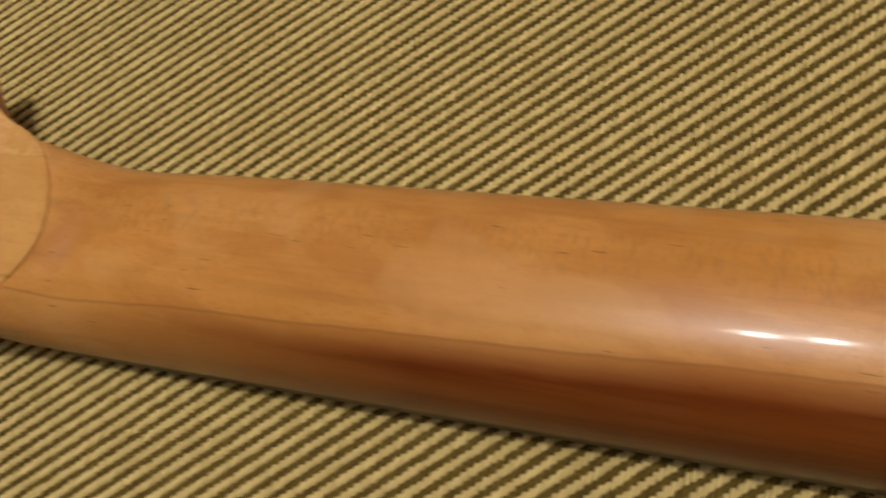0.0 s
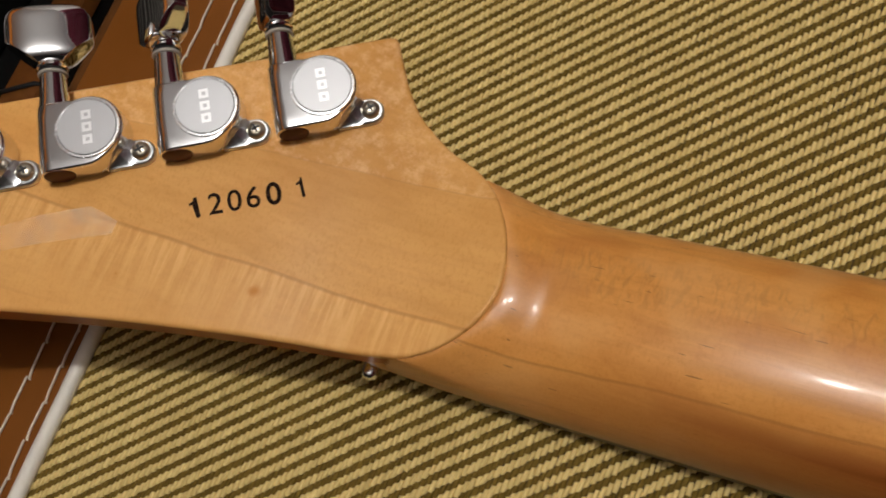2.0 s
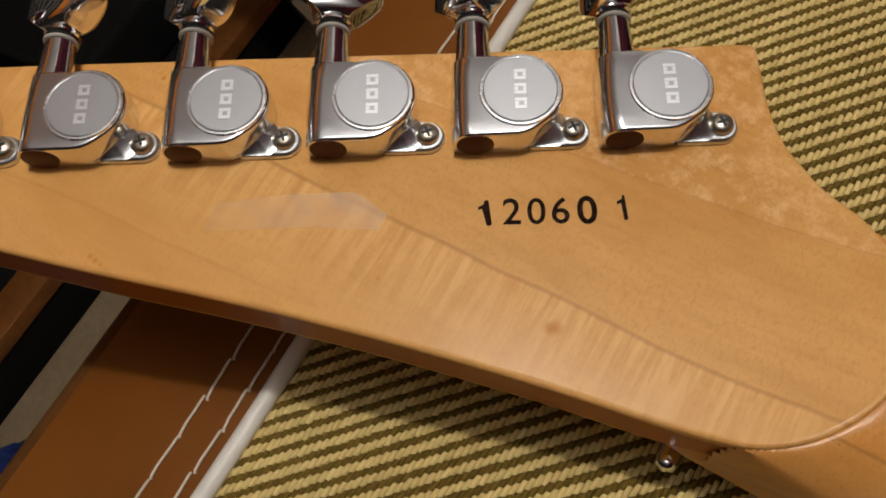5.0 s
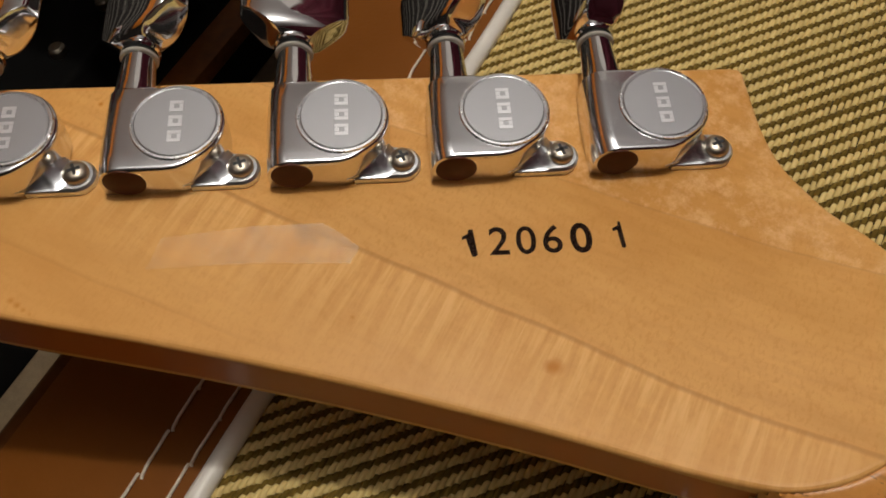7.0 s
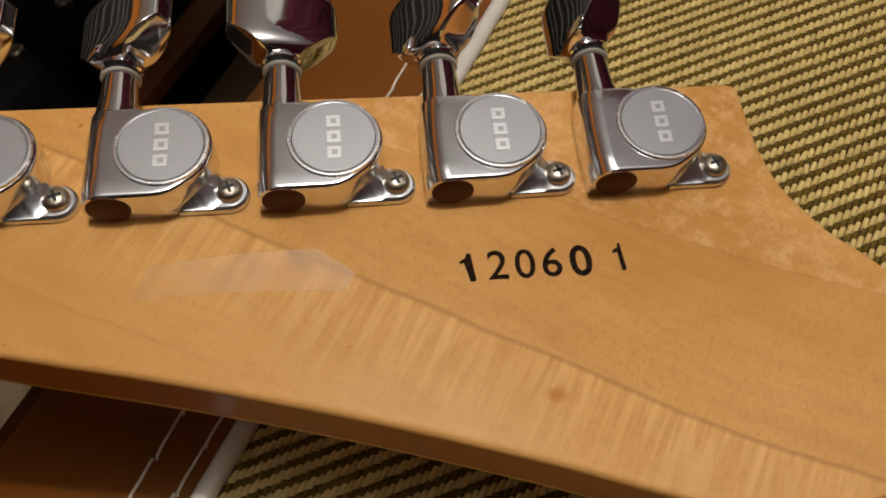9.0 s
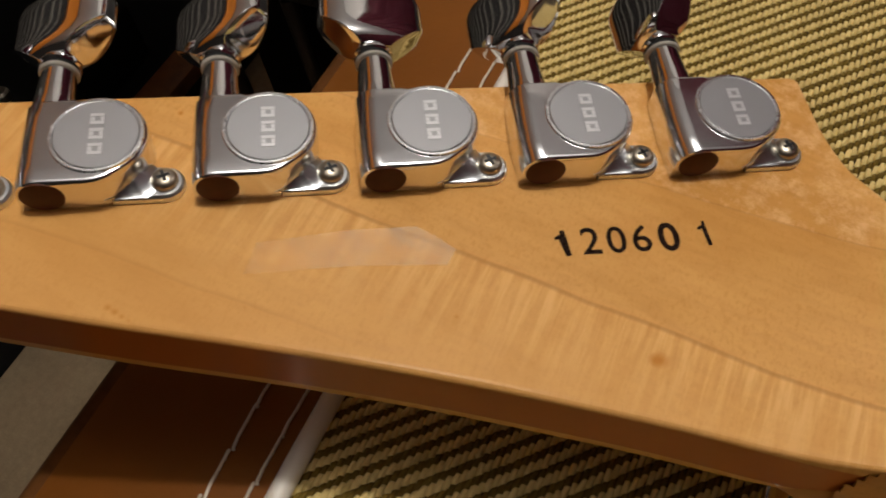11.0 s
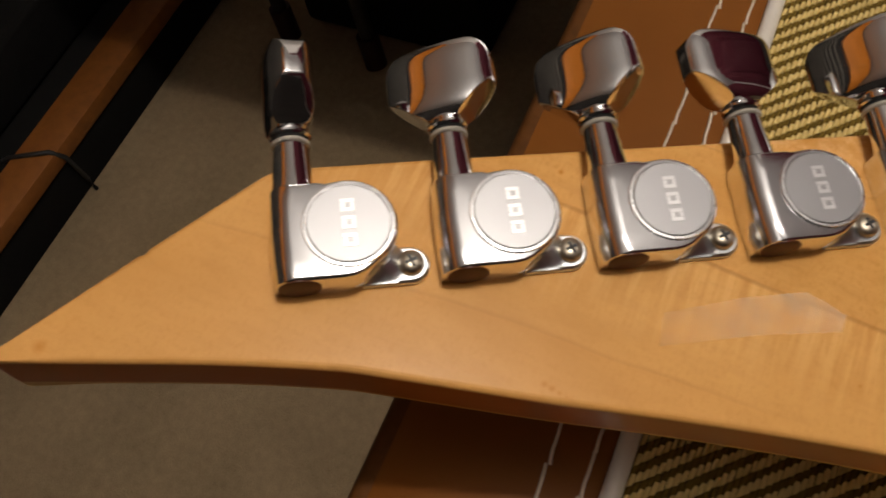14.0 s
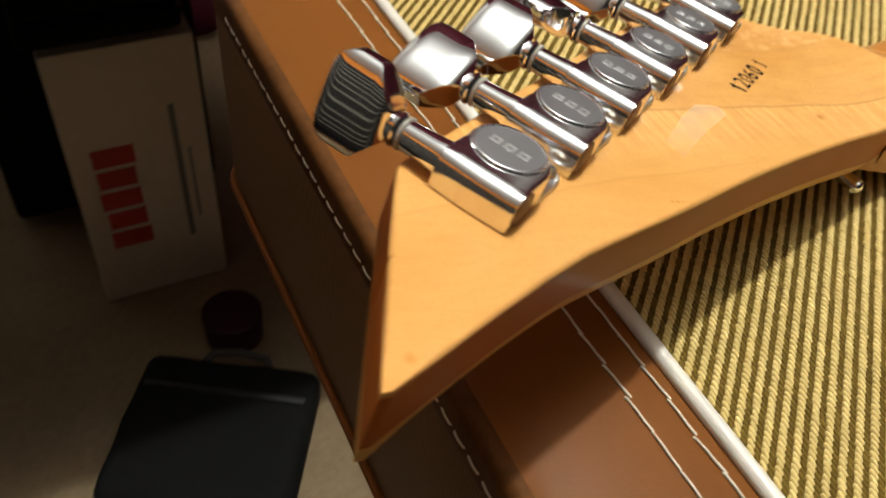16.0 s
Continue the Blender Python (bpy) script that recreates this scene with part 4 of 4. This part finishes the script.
def carton():
    ob = thing("carton", "white cardboard carton with red and grey print", "box", place=(-0.105, 0.735, FLOOR))
    part("body", box((-0.085, 0.0, 0), (0.085, 0.17, 0.402), 0.004), CARD, ob)
    for k, (w, shift) in enumerate(((0.052, 0.0), (0.048, 0.002), (0.050, -0.001), (0.047, 0.001), (0.051, 0.0))):
        part("red_print", box((-0.058 + shift, -0.0012, 0.098 + k * 0.0345), (-0.058 + shift + w, -0.0004, 0.126 + k * 0.0345)), RED_INK, ob, "plain red printed bar")
    part("grey_print", box((0.042, -0.0012, 0.09), (0.049, -0.0004, 0.31)), GREY_INK, ob, "plain grey printed line")
    part("grey_print", box((0.058, -0.0012, 0.12), (0.061, -0.0004, 0.24)), GREY_INK, ob, "plain grey printed line")
    part("tape", box((-0.0855, 0.062, 0.36), (0.0855, 0.108, 0.4035), 0.0005), CARD, ob, "brown paper tape over the flaps")
    # black bundle added on the carton, standing in for the shade there
    bundle = thing("dark_bundle", "folded black bundle added for the shade above the carton", "cloth", place=(-0.115, 0.83, FLOOR + 0.4035))
    for k in range(3):
        part("fold", box((-0.092 + 0.003 * k, -0.088 + 0.007 * k, 0.031 * k), (0.088 - 0.005 * k, 0.088 - 0.004 * k, 0.031 * k + 0.0306), 0.010, 3), BLACK_CLOTH, bundle, "", 60)


def bag():
    ob = thing("black_bag", "flat black nylon bag lying on the carpet", "bag", place=(-0.118, 0.441, FLOOR))
    ob.rotation_euler = (0, 0, radians(59))
    bm = box((-0.105, -0.112, 0), (0.105, 0.112, 0.055), 0.016, 4)
    bmesh.ops.subdivide_edges(bm, edges=[e for e in bm.edges if e.calc_length() > 0.1], cuts=9, use_grid_fill=True)
    for v in bm.verts:
        if v.co.z > 0.03:
            v.co.z += 0.006 * noise.noise(v.co * 22) + 0.003 * noise.noise(v.co * 60)
    part("body", bm, BLACK_CLOTH, ob, "", 60)
    part("zip", box((0.050, -0.100, 0.0535), (0.058, 0.100, 0.0575), 0.0015), BLACK_PAINT, ob)
    loop = [(-0.1045, -0.085, 0.018)] + [(-0.133 + 0.022 * math.cos(a), -0.078 + 0.017 * math.sin(a), 0.006) for a in [0.5 + 0.52 * k for k in range(11)]] + [(-0.1045, -0.075, 0.018)]
    part("strap_loop", tube(loop, 0.003), BLACK_CLOTH, ob, "thin black strap loop on the carpet", 60)
    part("handle", tube([(0.105, -0.045, 0.030), (0.125, -0.035, 0.034), (0.130, 0.0, 0.035), (0.125, 0.035, 0.034), (0.105, 0.045, 0.030)], 0.006), GREY_CLOTH, ob)


def speaker(x, y, w, d, h, turn):
    sp = thing("black_speaker", "black cloth-covered speaker box on the carpet", "speaker", group="black speaker boxes", place=(x, y, FLOOR))
    sp.rotation_euler = (0, 0, radians(turn))
    part("cabinet", box((-w / 2, -d / 2, 0.012), (w / 2, d / 2, h), 0.010), BLACK_CLOTH, sp)
    for sx in (-1, 1):
        for sy in (-1, 1):
            part("corner_guard", box((sx * (w / 2 - 0.016) - 0.019, sy * (d / 2 - 0.016) - 0.019, h - 0.034), (sx * (w / 2 - 0.016) + 0.019, sy * (d / 2 - 0.016) + 0.019, h + 0.003), 0.006), BLACK_PAINT, sp)
            part("foot", lathe([(0.0005, 0), (0.016, 0), (0.018, 0.012), (0.0005, 0.0125)], 16, Matrix.Translation((sx * (w / 2 - 0.04), sy * (d / 2 - 0.04), 0))), GREY_CLOTH, sp)


def rack():
    """Low black base with an orange wooden rail along its front top edge."""
    ob = thing("low_rack", "low black rack with orange wooden front rail", "rack", place=(-0.92, 0.0, FLOOR))
    part("base", box((-0.55, -0.62, 0), (0.0, 0.95, 0.072), 0.002), BLACK_CLOTH, ob)
    part("rail", box((-0.052, -0.62, 0.0725), (0.006, 0.95, 0.100), 0.004), RAIL_WOOD, ob, "orange stained wooden rail")
    part("deck", box((-0.55, -0.62, 0.0725), (-0.0525, 0.95, 0.090), 0.003), BLACK_CLOTH, ob)
    # gear heaped on the deck
    heap = thing("equipment_case", "black equipment case with shiny knobs on the rack", "case", place=(-1.20, 0.42, FLOOR + 0.090))
    part("body", box((-0.16, -0.20, 0), (0.185, 0.26, 0.10), 0.012, 3), BLACK_CLOTH, heap)
    for x, y in ((0.135, 0.02), (0.135, 0.13), (0.11, -0.10)):
        part("knob", lathe([(0.0005, 0.0), (0.013, 0.0), (0.013, 0.012), (0.010, 0.016), (0.0005, 0.0165)], 24, Matrix.Translation((x, y, 0.0995))), STEEL, heap, "dull metal knob")
    pts = [(-0.9095, 0.262, FLOOR + 0.002), (-0.9095, 0.262, FLOOR + 0.03)]
    pts += [(-0.9095, 0.258, FLOOR + 0.085), (-0.920, 0.250, FLOOR + 0.1035), (-0.950, 0.235, FLOOR + 0.1035), (-0.974, 0.225, FLOOR + 0.100), (-0.985, 0.220, FLOOR + 0.0945)]
    tagged(part("cable", tube(pts, 0.0035, 8), RUBBER, None, "", 60), "black cable running from the carpet over the rail", "cable")


def stand():
    """Low stand of grey tubes with dull red rubber feet."""
    ob = thing("folding_stand", "low grey tube stand with dull red rubber feet", "stand", place=(-0.62, 0.60, FLOOR))
    for x, y in ((0.0, 0.0), (-0.155, 0.012)):
        part("leg", tube([(x, y, 0.045), (x - 0.006, y + 0.003, 0.16), (x - 0.012, y + 0.006, 0.315)], 0.011, 14), LEG_PAINT, ob)
        part("foot", tube([(x + 0.006, y - 0.006, 0.0), (x + 0.003, y - 0.003, 0.018), (x - 0.001, y, 0.055)], 0.0165, 14), RED_PLASTIC, ob)
    part("crossbar", tube([(-0.185, 0.020, 0.325), (-0.08, 0.012, 0.327), (0.06, 0.002, 0.325)], 0.012, 14), LEG_PAINT, ob)


def pouch():
    ob = thing("blue_pouch", "crumpled blue nylon pouch with grey webbing", "pouch", place=(-0.830, -0.320, FLOOR))
    bm = bmesh.new()
    bmesh.ops.create_icosphere(bm, subdivisions=5, radius=1)
    for v in bm.verts:
        n = noise.noise(v.co * 2.1) * 0.25 + noise.noise(v.co * 5.3) * 0.12 + noise.noise(v.co * 11) * 0.04
        v.co = Vector((v.co.x * 0.060 * (1 + n), v.co.y * 0.092 * (1 + n), max(0, 0.038 + v.co.z * 0.042 * (1 + n))))
    part("body", bm, BLUE_CLOTH, ob, "", 80)
    part("webbing", tube([(0.070 * math.cos(a), 0.020, 0.026 + 0.062 * math.sin(a)) for a in [math.pi * k / 14 for k in range(15)]], 0.012), GREY_CLOTH, ob, "grey webbing strap", 60)


def desk():
    """Unseen wide dark desk, added so that its top shades the floor behind the case."""
    ob = thing("shade_desk", "unseen dark desk added to shade the carpet below", "desk", place=(0.0, 0.36, FLOOR))
    part("top", box((-0.97, 0.0, 0.705), (1.25, 0.62, 0.735), 0.004), BLACK_PAINT, ob)
    for x in (0.60, 1.20):
        part("side_panel", box((x, 0.03, 0.0), (x + 0.025, 0.60, 0.7045), 0.003), BLACK_PAINT, ob)
    part("leg", box((-0.895, 0.56, 0.0), (-0.855, 0.60, 0.7045), 0.003), BLACK_PAINT, ob)
    part("rail", box((-0.8545, 0.575, 0.63), (0.5995, 0.595, 0.7045), 0.002), BLACK_PAINT, ob)


table()
carton()
bag()
speaker(-0.60, 0.765, 0.30, 0.26, 0.50, 0)
speaker(-0.13, 1.06, 0.30, 0.26, 0.56, 0)
rack()
stand()
pouch()
desk()
tagged(part("round_tin", lathe([(0.0005, 0), (0.036, 0), (0.039, 0.004), (0.039, 0.036), (0.040, 0.037), (0.040, 0.050), (0.037, 0.053), (0.0005, 0.053)], 32, Matrix.Translation((-0.045, 0.612, FLOOR))), RED_PLASTIC), "dark brown round tin on the carpet", "tin")
